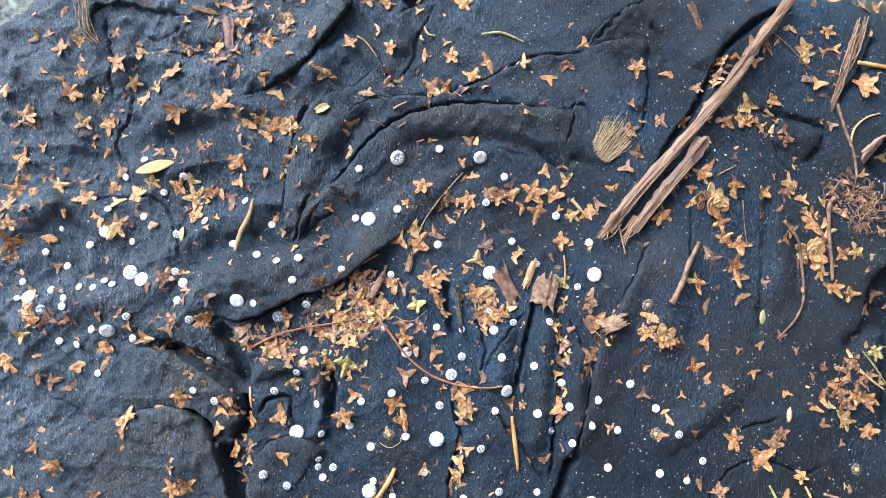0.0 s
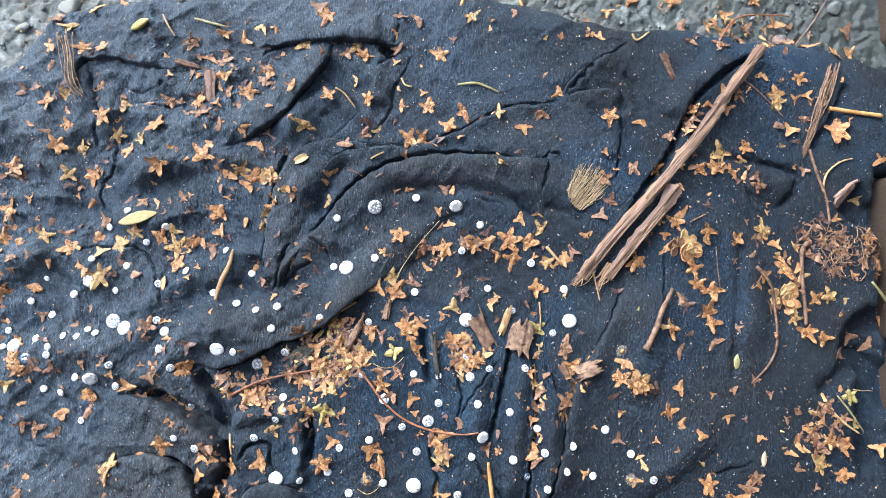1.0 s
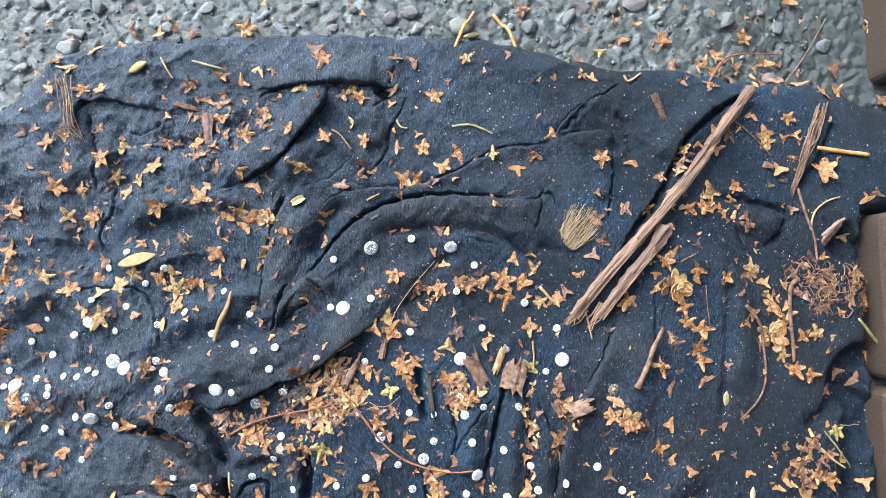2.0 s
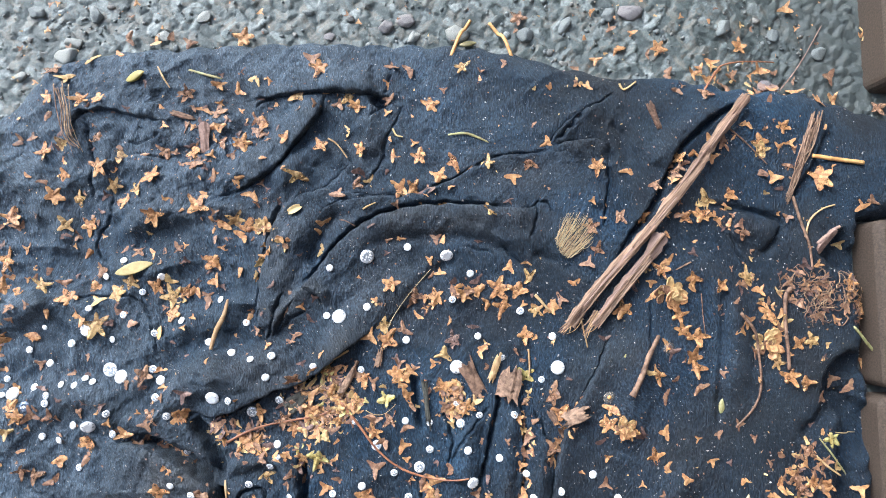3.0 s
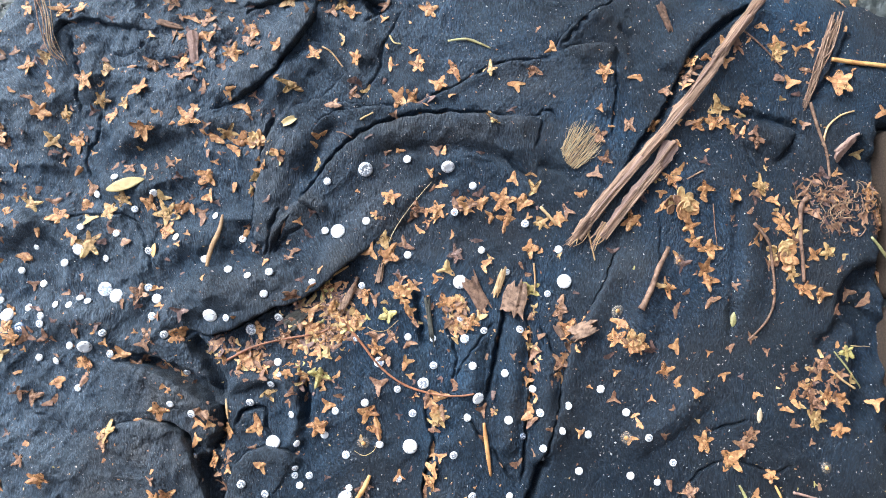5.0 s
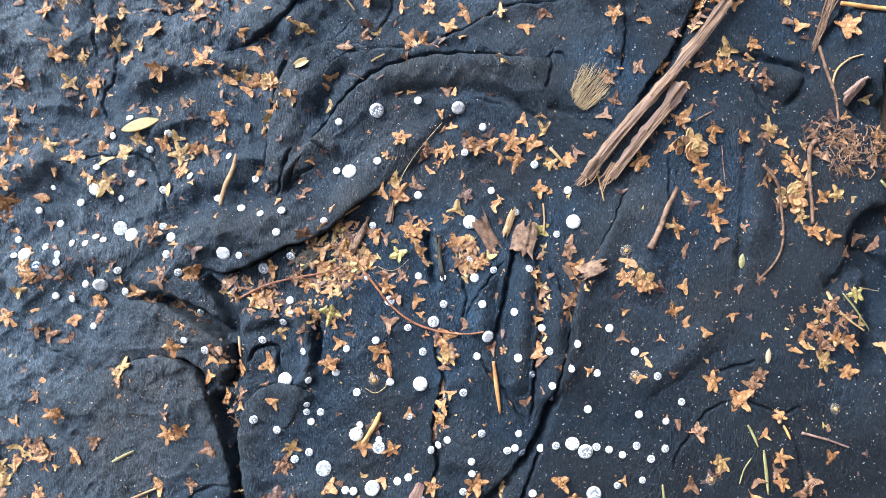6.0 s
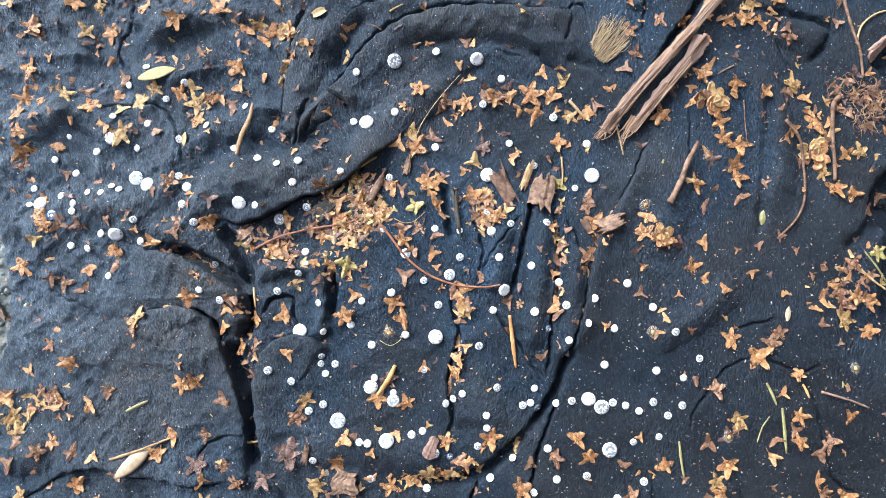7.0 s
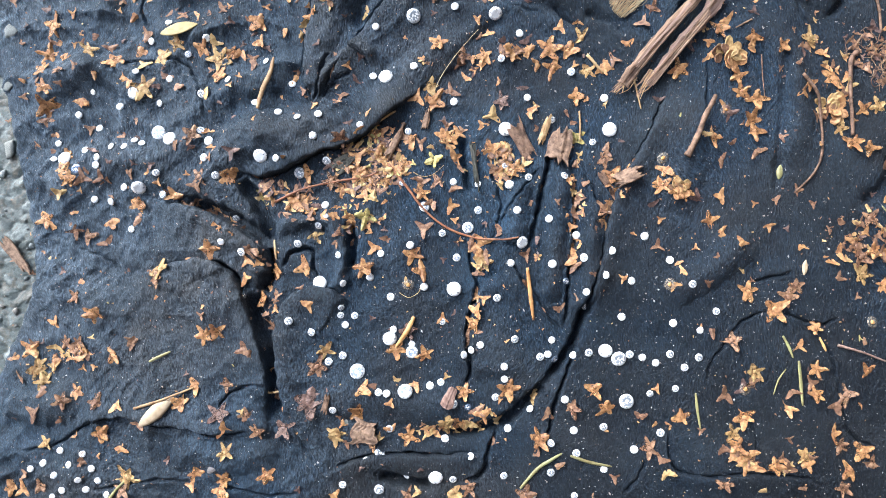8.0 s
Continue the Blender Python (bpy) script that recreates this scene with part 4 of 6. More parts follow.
set_stones("c", [(-27.3, 55.7, 9), (-169.3, 34.6, 4.2), (-189.3, -14.1, 9.4), (-228, -29.4, 4.9), (-158.6, -31, 5.2), (-150.9, -42.3, 4.9), (-99.5, -40.8, 7), (-31.3, -15.7, 4.5), (58.3, -9.4, 4.2), (-82.2, -33.6, 5.6), (-35.6, -47.8, 4.2), (11.6, -49.1, 4.2), (31.2, -49.8, 5.6), (-185.5, -53.5, 4.9), (-144.1, -67.9, 4.5), (-105.3, -132.7, 5.2), (-92, -140, 4.9), (-110.4, -128.5, 4.5), (-87.3, -74, 4.9), (-82.2, -68.1, 3.5), (11.7, -65.5, 4.9), (-73.4, -124.7, 4.2), (-74, -129.6, 4.2), (33.3, -145.1, 4.9), (-73.3, -154.9, 4.9), (-81.6, -158.2, 4.9), (-64, -164.5, 9.5), (-30.2, -153, 7.8), (-34.5, -176.9, 9.2), (96.9, -157.7, 9.2)])
set_stones("c", [(116.1, -179.4, 4.2), (101.5, -184, 9.2), (-224.2, -242.1, 4.2), (-50.6, -215.1, 7.1), (-50.9, -236.7, 6.3), (-44.5, -200, 4.6), (-4.9, -184.3, 5.6), (54.7, -227.3, 4.9)])
set_stones("b", [(-242.3, -36.5, 7), (-135.9, -117.4, 4.2), (65.1, -109.8, 4.5), (4.1, -187.2, 4.2), (57.7, -157.5, 5.3)])


# ---- fallen flowers ----
def petal_points(r):
    """One thin blunt petal that runs out along x from the flower's middle, folded along its midrib."""
    wide, curl, keel = r.uniform(0.72, 1.25), r.uniform(-0.08, 0.16), r.uniform(-0.035, 0.04)
    bow = r.uniform(-0.25, 0.25)
    verts, faces = [], []
    rows = ((0.0, 0.13), (0.11, 0.172), (0.21, 0.138), (0.31, 0.118), (0.40, 0.104), (0.49, 0.074), (0.55, 0.026))
    for u, w in rows:
        z = curl * u * u * 1.6 + 0.015
        for side in (-1, 0, 1):
            ww = w * wide * r.uniform(0.85, 1.15)
            verts.append((u - 0.02 * abs(side), side * ww + bow * u * u, z + (keel if side == 0 else -0.01) + r.uniform(-0.015, 0.015)))
    n = len(verts)
    verts += [(x, y, z - 0.014) for x, y, z in verts]
    last = len(rows) - 1
    for i in range(last):
        for j in range(2):
            p = i * 3 + j
            faces.append((p, p + 3, p + 4, p + 1))
            faces.append((n + p, n + p + 1, n + p + 4, n + p + 3))
        for p, q in ((i * 3, i * 3 + 3), (i * 3 + 5, i * 3 + 2)):
            faces.append((p, n + p, n + q, q))
    for p, q in ((last * 3, last * 3 + 1), (last * 3 + 1, last * 3 + 2)):
        faces.append((p, n + p, n + q, q))
    return verts, faces


def petal_mesh(kind, k):
    return mesh_from("petal", *petal_points(random.Random(k * 31 + ord(kind))), PETAL_TIPPED[kind], False)


def heart_mesh(kind):
    verts, faces = [], []
    n = 7
    for radius, z in ((0.13, 0.0), (0.11, 0.035), (0.05, 0.055)):
        verts += [(radius * math.cos(2 * math.pi * i / n), radius * math.sin(2 * math.pi * i / n), z) for i in range(n)]
    for q in range(2):
        faces += [(q * n + i, q * n + (i + 1) % n, (q + 1) * n + (i + 1) % n, (q + 1) * n + i) for i in range(n)]
    faces.append(tuple(range(2 * n, 3 * n)))
    return mesh_from("centre", verts, faces, PETAL[kind])


PETALS = {c: [petal_mesh(c, k) for k in range(8)] for c in PETAL}
HEARTS = {c: heart_mesh(c) for c in PETAL}
FLOWER_LABEL = {
    "o": "dry orange star-shaped fallen flower",
    "y": "straw-yellow star-shaped fallen flower",
    "b": "withered brown star-shaped fallen flower",
    "p": "shrivelled mauve-brown fallen flower",
    "g": "fresh pale green star-shaped fallen flower",
}


def scatter_flowers(kind, rows):
    for x, y, d in rows:
        thing = new("fallen_flower", None)
        thing.matrix_world = settle(x, y, RNG.uniform(0, 6.3), 0.0003, RNG.uniform(0, 11)) @ Matrix.Diagonal((d * MM, d * MM * RNG.uniform(0.85, 1.0), d * MM, 1))
        where = "on the gritty ground" if off_cloth(x * MM, y * MM) else "on the dark cloth"
        tagged(thing, FLOWER_LABEL[kind] + " " + where, "flower", "fallen flowers")
        count = RNG.choice((3, 4, 4, 5, 5, 5))
        gap = 360 / count if count > 3 else 82
        for i in range(count):
            ob = part("petal", PETALS[kind][RNG.randrange(8)], thing)
            size = RNG.uniform(0.72, 1.10)
            ob.matrix_basis = pose(0, 0, 0.01 * i, RNG.uniform(-11, 11), RNG.uniform(-12, 4), gap * i + RNG.uniform(-13, 13)) @ Matrix.Diagonal((size, RNG.uniform(0.85, 1.15), 1, 1))
        part("centre", HEARTS[kind], thing)


scatter_flowers("o", [(-238.9, 127, 14.1), (-224.6, 111.2, 14.1), (-227.6, 96.8, 14.1), (-199.4, 115.8, 14.1), (-182.6, 94.3, 13.2), (-164.7, 109.1, 17.4), (-137.5, 124.5, 14.1), (-107.1, 129.6, 14.1), (-94.4, 142.9, 12.4), (-256.9, 83.4, 15.7), (-256.9, 55.4, 16.6), (-205.8, 77.8, 14.9), (-161.6, 83, 14.9), (-134.3, 88.9, 16.6), (-121, 78.1, 14.9), (-103.7, 74.5, 18.2), (-124.1, 53.7, 17.4), (-78.4, 132.2, 12.4), (-56.8, 127.5, 12.4), (-31.6, 125.5, 14.1), (-34.2, 154.1, 14.1), (13.9, 156.1, 12.4), (6.5, 121, 12.4), (29.3, 117.3, 14.9), (19.4, 108, 14.1), (-6, 99.5, 14.9), (2.6, 99.5, 14.1), (22.9, 90.4, 12.4), (121.8, 113.6, 14.9), (152.3, 80.2, 12.4)])
scatter_flowers("o", [(177.7, 118.9, 11.6), (235.5, 131.5, 12.4), (252.5, 142.4, 11.6), (277.5, 107.4, 20.7), (212.3, 95.5, 12.4), (191.1, 81.6, 14.9), (180.2, 80.5, 11.6), (-262.5, 38.5, 14.9), (-250.9, 35.8, 16.6), (-265.5, 27.9, 14.1), (-217.2, 31.3, 15.7), (-202.6, 40.6, 15.7), (-160.4, 38.1, 14.1), (-150, 21.6, 14.9), (-142, 34.8, 11.6), (-263.6, 16.3, 12.4), (-262.9, 4.4, 16.6), (-241.7, 8.2, 14.1), (-251.1, -36.8, 12.4), (-246.8, -42.9, 12.4), (-140.6, -38.7, 14.9), (-144.3, -44.4, 12.4), (-94.8, -41.4, 13.2), (-11.9, 37.6, 12.4), (-14.8, 2.8, 17.4), (16.4, 30.4, 13.2), (56.5, 34.8, 18.2), (68.4, 33.3, 14.9), (59.3, 23.3, 16.6), (72.6, 5.1, 14.1)])
scatter_flowers("o", [(-56.3, -16.9, 14.1), (-49.9, -17, 14.1), (-50.8, -30.7, 16.6), (-63.2, -40.9, 16.6), (-43.8, -46, 12.4), (-35.4, -35.9, 12.4), (-29.5, -20.5, 14.1), (-8.9, -18.9, 14.1), (-4.5, -20.6, 14.1), (-2.8, -32.6, 13.2), (19.7, -27.5, 14.1), (27.9, -29.3, 13.2), (34.7, -39.5, 14.1), (-72.8, -51, 12.4), (136.2, 20.5, 14.9), (162.1, 46, 12.4), (182.7, 40.1, 13.2), (173.2, 16.4, 12.4), (175.6, 6.6, 12.4), (185.2, 2.6, 15.7), (182.3, -10.7, 14.9), (183.7, -17.7, 14.9), (201.6, 35, 12.4), (235, 15.9, 14.9), (247, -24.8, 14.9), (257.4, -28.4, 14.1), (254.5, -3.5, 12.4), (126.6, -41.5, 14.9), (157.2, -21.1, 14.9), (95.2, -45, 16.6)])
scatter_flowers("o", [(-265.1, -67.6, 14.9), (-221.3, -69.7, 14.1), (-202.2, -59.1, 14.1), (-155.3, -87.7, 14.9), (-228.7, -127.8, 14.1), (-158.7, -141.2, 13.2), (-150.7, -139.5, 14.1), (-114.2, -101.7, 12.4), (-95.6, -99.4, 14.9), (-122.7, -119.2, 14.1), (-102.6, -59.1, 16.6), (-92.6, -64.3, 12.4), (-68.8, -72.7, 12.4), (-59, -100.1, 14.1), (-29.8, -92.6, 14.1), (-23.2, -102.8, 14.9), (-23.3, -54.5, 12.4), (8.2, -136.2, 12.4), (71.3, -61.4, 12.4), (96.4, -55.1, 14.1), (124.3, -51.6, 12.4), (132, -53.8, 14.1), (138.3, -55.1, 12.4), (154.4, -72.8, 12.4), (177.8, -117.1, 14.1), (194.9, -128.6, 18.2), (219.8, -140.2, 12.4), (266.4, -114.5, 13.2), (258.8, -92.9, 12.4), (268.7, -94.1, 12.4)])
scatter_flowers("o", [(-238, 163.7, 12.2), (-214.4, 160.5, 13.9), (-202.4, 160.3, 13), (-114.7, 209.8, 14.8), (-58.4, 179.9, 14.8), (172.6, 200.5, 12.2), (232.7, 203.7, 13.9), (294, 36.5, 13), (303.3, 21.3, 13), (316.7, 11.3, 13), (-273.6, -150.4, 14.3), (-259.3, -158.4, 11.8), (-218.4, -154.3, 15.1), (-242.4, -177.5, 11.8), (-165.1, -173.4, 13.4), (-226.8, -203.5, 15.1), (-175.1, -184, 15.1), (-165.4, -227.6, 12.6), (-146.7, -230.1, 11.8), (-149.4, -238.6, 15.1), (-120.2, -228.2, 13.4), (-287.5, -237.6, 11.8), (-40.3, -150.9, 14.3), (-22.1, -154.3, 12.6), (-60.8, -174.9, 15.1), (-63.8, -188.9, 15.1), (-33.3, -205.6, 14.3), (-0.6, -198, 12.6), (2.1, -177.6, 12.6), (29.1, -176.1, 16.8)])
scatter_flowers("o", [(47.7, -206.9, 16), (80.8, -176.2, 15.1), (89.2, -188.2, 14.3), (135.2, -193.5, 14.3), (173.6, -194.2, 15.1), (168.1, -211.8, 14.3), (192.8, -224.6, 12.6), (212.8, -223.7, 11.8), (218.8, -180.8, 12.6), (219.5, -165.5, 12.6), (230.1, -205.7, 11.8), (249.1, -217.1, 15.1), (240.7, -228.5, 16.8), (253.3, -168.3, 12.6)])
scatter_flowers("y", [(-226.2, 132, 11.6), (-214.4, 95, 14.1), (-188.6, 124.9, 14.9), (-191.3, 104, 12.4), (-175.8, 101.2, 12.4), (-219.6, 78.1, 15.7), (-111.7, 79.7, 14.9), (-71.5, 108.5, 19), (-24.8, 106.1, 12.4), (50.9, 115.6, 12.4), (51.4, 84.4, 13.2), (235.2, 126.1, 14.1), (194.9, 91.2, 17.4), (-234.6, 40, 12.4), (-176.3, 40.8, 13.2), (-185.9, 34, 14.1), (-150.3, 31.3, 16.6), (-198, 14.6, 18.2), (-17.8, 12.8, 13.2), (76.7, 41.1, 14.1), (80.7, 20.7, 12.4), (221.1, 41.5, 14.1), (239, -15.9, 12.4), (264.3, -1.6, 12.4), (-187.1, -100.2, 16.6), (-90.1, -79.4, 14.1), (14.5, -97.5, 12.4), (252.3, -107.4, 16.6), (-72.4, 161.3, 13), (-38.6, 161.2, 14.8)])
scatter_flowers("y", [(35.3, 181.9, 13), (-267.6, -163.4, 15.1), (-263.1, -170.3, 12.6), (-263.8, -209.8, 12.6), (-145.3, -213.1, 13.4), (-210, -230.6, 21), (-83.8, -151.1, 12.6), (-76.9, -202.8, 11.8), (-9.2, -197.8, 15.1), (45.5, -182.8, 13.4), (180.4, -166.5, 14.3), (165.9, -204, 12.6), (211.5, -218.7, 12.6), (-6.2, -239.1, 15.1)])
scatter_flowers("b", [(-201.3, 136.7, 15.7), (-157.4, 125.9, 14.1), (-136.7, 115.7, 13.2), (-120.6, 130, 12.4), (-123.2, 150.5, 14.9), (-173.5, 60.8, 11.6), (-34.8, 103.2, 11.6), (38.9, 110.9, 11.6), (78, 116.9, 14.1), (137, 80.5, 11.6), (160.7, 101.5, 11.6), (174.6, 109.2, 11.6), (255.4, 115.6, 11.6), (218.9, 70.5, 11.6), (117.7, 73.5, 13.2), (121.1, 59, 11.6), (-252.7, 26.3, 12.4), (-264.2, -4.3, 12.4), (-165.3, -16.8, 14.1), (-161.9, -42.7, 14.1), (2.6, 31.2, 12.4), (-72.2, -20.5, 12.4), (-48.9, -40.9, 18.2), (-58.9, -51, 12.4), (-13.1, -46.1, 12.4), (-79.2, -45.8, 12.4), (-55.9, -27.3, 12.4), (-54, -44.3, 14.1), (90.3, -34.7, 12.4), (-242, -75.5, 12.4)])
scatter_flowers("b", [(-235.8, -79.1, 12.4), (-170.3, -62.7, 12.4), (-189.3, -105.7, 13.2), (-242.9, -117.2, 12.4), (-250.5, -146.1, 12.4), (-241.1, -146.4, 12.4), (5.4, -145.5, 14.1), (89.3, -65.2, 14.1), (203.3, -120.8, 14.9), (208.4, -113.9, 12.4), (167.1, -146.9, 14.9), (248.5, -89.7, 14.1), (250.7, -96.4, 14.9), (256.8, -72.3, 14.1), (-234.3, 181.6, 13), (-144.1, 163.8, 13), (75.5, 223.2, 12.2), (197.9, 165.1, 13), (333.4, 161.2, 13), (320, 26.9, 13), (319.8, -4.3, 13), (-243.2, -151, 15.1), (-144.9, -171.4, 11.8), (-248.6, -181.8, 12.6), (-229.1, -183.3, 11.8), (-131.8, -189.8, 12.6), (-124.7, -200.1, 11.8), (-269.1, -237.5, 12.6), (-213.4, -239.3, 12.6), (-89, -161.3, 16.8)])
scatter_flowers("b", [(8.1, -198.1, 12.6), (67.9, -187.2, 14.3), (114.9, -212.7, 15.1), (178.7, -173.4, 11.8), (238.4, -181.8, 15.1), (234.7, -213.2, 12.6), (254.5, -226, 15.1), (235.5, -239.7, 12.6), (159.6, -234.1, 11.8), (4.3, -236.4, 12.6), (-33.8, -240.9, 12.6), (38.6, -240.8, 15.1)])
scatter_flowers("p", [(27.1, 2.2, 12.4), (-93.7, -181.8, 22.7), (-149.4, -189.9, 15.1), (-109.8, -199, 16.8), (-33.2, -141.2, 11.8)])
scatter_flowers("g", [(-15.4, -34.2, 13.2), (72.4, -20.8, 14.9), (-126.2, -54, 14.1), (-57.8, -69.2, 16.6), (273.6, -65.5, 12.4)])

CRUMB = {c: ([], []) for c in PETAL}


def crumbs(kind, rows):
    """Small bits of flowers, gathered by colour."""
    verts, faces = CRUMB[kind]
    for x, y, d in rows:
        m = settle(x, y, RNG.uniform(0, 6.3), 0.0002, RNG.uniform(0, 14)) @ Matrix.Scale(d * MM * 1.15, 4)
        for k in range(RNG.choice((1, 2, 3, 3)) if d > 3.5 else 1):
            vs, fs = petal_points(random.Random(RNG.randrange(9999)))
            q = m @ pose(0, 0, 0.02 * k, RNG.uniform(-20, 20), RNG.uniform(-18, 8), 115 * k + RNG.uniform(-25, 25))
            off = len(verts)
            verts.extend(tuple(q @ Vector(v)) for v in vs)
            faces.extend(tuple(i + off for i in f) for f in fs)


crumbs("o", [(-190.6, 113.4, 10.8), (-126.3, 121.6, 6.6), (-132.7, 153, 9.9), (-124.8, 141.9, 10.8), (-158.1, 142, 5.8), (-161, 153.7, 5.8), (-110.7, 105.8, 10.8), (-101.8, 97, 10.8), (-92.6, 118.8, 5), (-214.4, 64.4, 4.1), (-244.8, 62.8, 5.8), (-204.1, 62.1, 10.8), (-196.3, 70.4, 4.1), (-163.1, 59.2, 7.4), (-130.1, 96.1, 9.9), (-142.8, 87, 5.8), (-106.8, 70, 10.8), (-142.4, 63.8, 4.1), (-118.6, 62, 5), (-91.2, 56.1, 9.9), (-245, 109.6, 5), (-270.3, 97.5, 9.9), (-87.3, 154.8, 8.3), (-14.3, 150.4, 5.8), (2, 147.4, 5.8), (3, 130.2, 5.8), (-10.8, 121.3, 8.3), (25.8, 100.1, 5.8), (7.1, 90.7, 4.1), (67.1, 107.2, 9.9)])
crumbs("o", [(90.7, 130.1, 9.9), (-4.3, 83.9, 9.1), (-56.3, 77.2, 10.8), (-58, 71.3, 9.9), (-7.1, 67.1, 8.3), (20.2, 63.8, 9.9), (12.4, 53, 5.8), (75.1, 51.5, 6.6), (143.4, 111.4, 10.8), (199.2, 131, 9.9), (188.3, 123.5, 9.9), (200.4, 120.7, 9.1), (226.7, 144.4, 9.1), (217.5, 134.5, 5.8), (248.9, 128.4, 7.4), (257.3, 131.3, 8.3), (243.8, 107, 9.9), (282.7, 141.2, 9.9), (281.7, 161.7, 9.9), (207.7, 89.6, 6.6), (200, 82.6, 9.9), (209.8, 74, 9.9), (185.4, 63.4, 6.6), (124, 80.3, 7.4), (167.4, 50.9, 9.9), (246, 83.1, 4.1), (301.2, 167.1, 10.8), (-255.9, 43.5, 9.1), (-257.2, 52.1, 6.6), (-228.5, 24.3, 9.9)])
crumbs("o", [(-136.4, 36.8, 11.6), (-123.2, 41, 9.1), (-122.4, 49.4, 9.9), (-107.3, 49.3, 10.8), (-93.2, 44.6, 5.8), (-100.5, 20, 10.8), (-89.7, 0.7, 5.8), (-211.4, 19.7, 10.8), (-206.4, 18.7, 9.9), (-156.9, -13.3, 7.4), (-154, -24.2, 5), (-104.7, -33.8, 9.1), (-25.7, 5.2, 10.8), (-68.3, 24.6, 5.8), (19.6, 45, 8.3), (9.5, 31.2, 9.1), (10.2, 23, 5.8), (4.3, 17.4, 7.4), (25.6, 14.3, 5.8), (42.5, 33, 11.6), (33.5, 31.5, 9.1), (63.8, 48, 8.3), (92.8, 22.4, 9.1), (43.5, -4.6, 9.9), (80.7, 3.4, 5.8), (-7.9, -25.7, 9.9), (20, -34.2, 11.6), (15.1, -12.4, 6.6), (-62.5, -30.7, 10.8), (89.4, 22.5, 9.9)])
crumbs("o", [(105.9, 36.7, 8.3), (146.9, 39.3, 4.1), (155.3, 38, 6.6), (155.5, 28.1, 9.1), (181.6, 35.1, 8.3), (164.5, -2.1, 8.3), (229.7, 32.3, 9.9), (219.6, 12, 9.9), (213.6, 6.7, 9.1), (226.2, -24.8, 7.4), (248.9, -10.6, 4.1), (109.6, -34.8, 10.8), (122.2, -49.3, 6.6), (230.9, -33.6, 3.3), (276.1, 5.6, 3.3), (252.5, 26.1, 5), (-243.8, -64.7, 10.8), (-259.4, -74.3, 10.8), (-178.9, -54, 10.8), (-146.7, -74.6, 5.8), (-168.2, -93.5, 5.8), (-239.9, -109.1, 11.6), (-259.2, -134.2, 9.1), (-189, -116.7, 5), (-157.9, -122.2, 5), (-133.2, -105.9, 10.8), (-88.7, -112.6, 8.3), (-94, -122.7, 9.9), (-75.8, -62.7, 9.9), (-46.6, -70.2, 5.8)])
crumbs("o", [(-52.7, -88, 9.9), (-5.3, -62.9, 9.1), (-2.9, -71.4, 5), (14, -85.1, 11.6), (10.7, -118, 9.9), (9.6, -127.6, 10.8), (26.3, -111.5, 4.1), (-11.2, -132.6, 7.4), (27.1, -146.8, 5.8), (35.5, -140.5, 3.3), (70.7, -96.1, 11.6), (74.3, -86.4, 6.6), (89.7, -73.6, 10.8), (161.8, -58, 9.1), (123.7, -72.3, 5.8), (106.8, -80.7, 4.1), (145.5, -89.9, 5), (161, -81.4, 11.6), (173.4, -86.8, 8.3), (192.3, -76.6, 7.4), (213.1, -89, 8.3), (134.5, -99.1, 5), (136.4, -103.9, 6.6), (100.2, -108.3, 6.6), (130.4, -112.2, 8.3), (209.5, -151.4, 8.3), (236.3, -94, 10.8), (226.1, -96.5, 5), (-123.8, 168.7, 9.6), (-111.7, 165.3, 10.4)])
crumbs("o", [(-91, 171.4, 5.2), (-131.1, 198.6, 7), (-174.4, 206, 7.8), (-170.8, 216, 4.3), (-193.1, 192.5, 8.7), (-14.5, 169.8, 7.8), (47.1, 172.1, 6.1), (118.5, 168.4, 7), (93.4, 166.3, 7), (121.5, 206.8, 6.1), (143.8, 200.7, 11.3), (129, 192.7, 7.8), (155.2, 212, 6.1), (209.4, 222.2, 7), (189.4, 223.7, 4.3), (201.6, 186.3, 7), (210, 190.5, 9.6), (211.7, 182.5, 9.6), (247.9, 187.5, 11.3), (262.2, 200.8, 5.2), (235.3, 166.2, 9.6), (274.6, 173.2, 10.4), (335.5, 191.1, 8.7), (324.7, 213.3, 7), (270.5, 234.6, 10.4), (277.9, 219.8, 4.3), (-103.3, 227.9, 5.2), (126.1, 227.1, 6.1), (-242.8, 234.4, 4.3), (-35.1, 220.4, 4.3)])
crumbs("o", [(-188.8, 235, 5.2), (306.6, 87.8, 9.6), (318.2, 46.5, 7.8), (310.1, -17.5, 10.4), (318.4, -82.3, 8.7), (293.6, -98.4, 10.4), (306.8, -67.8, 3.5), (-237.4, -152.7, 10.1), (-232, -161.6, 4.2), (-120.3, -164.4, 5.9), (-215.9, -185.1, 10.1), (-243.3, -205.1, 5.9), (-215.3, -212.9, 10.9), (-146.5, -198.6, 10.9), (-168.8, -235.1, 8.4), (-280.4, -239.5, 10.9), (-229.7, -217.5, 4.2), (-43.6, -183.7, 5.9), (-28.3, -172.7, 10.1), (-43.7, -200.9, 8.4), (-16.2, -200, 10.1), (13.4, -191.5, 10.9), (23.9, -183.1, 4.2), (120.1, -197.1, 6.7), (128.3, -200.3, 8.4), (120.3, -176.4, 5.9), (176.4, -216.3, 10.9), (173.8, -224.3, 10.9), (179.7, -225.4, 10.1), (201, -189.1, 10.1)])
crumbs("o", [(-79.1, -241.2, 10.1)])
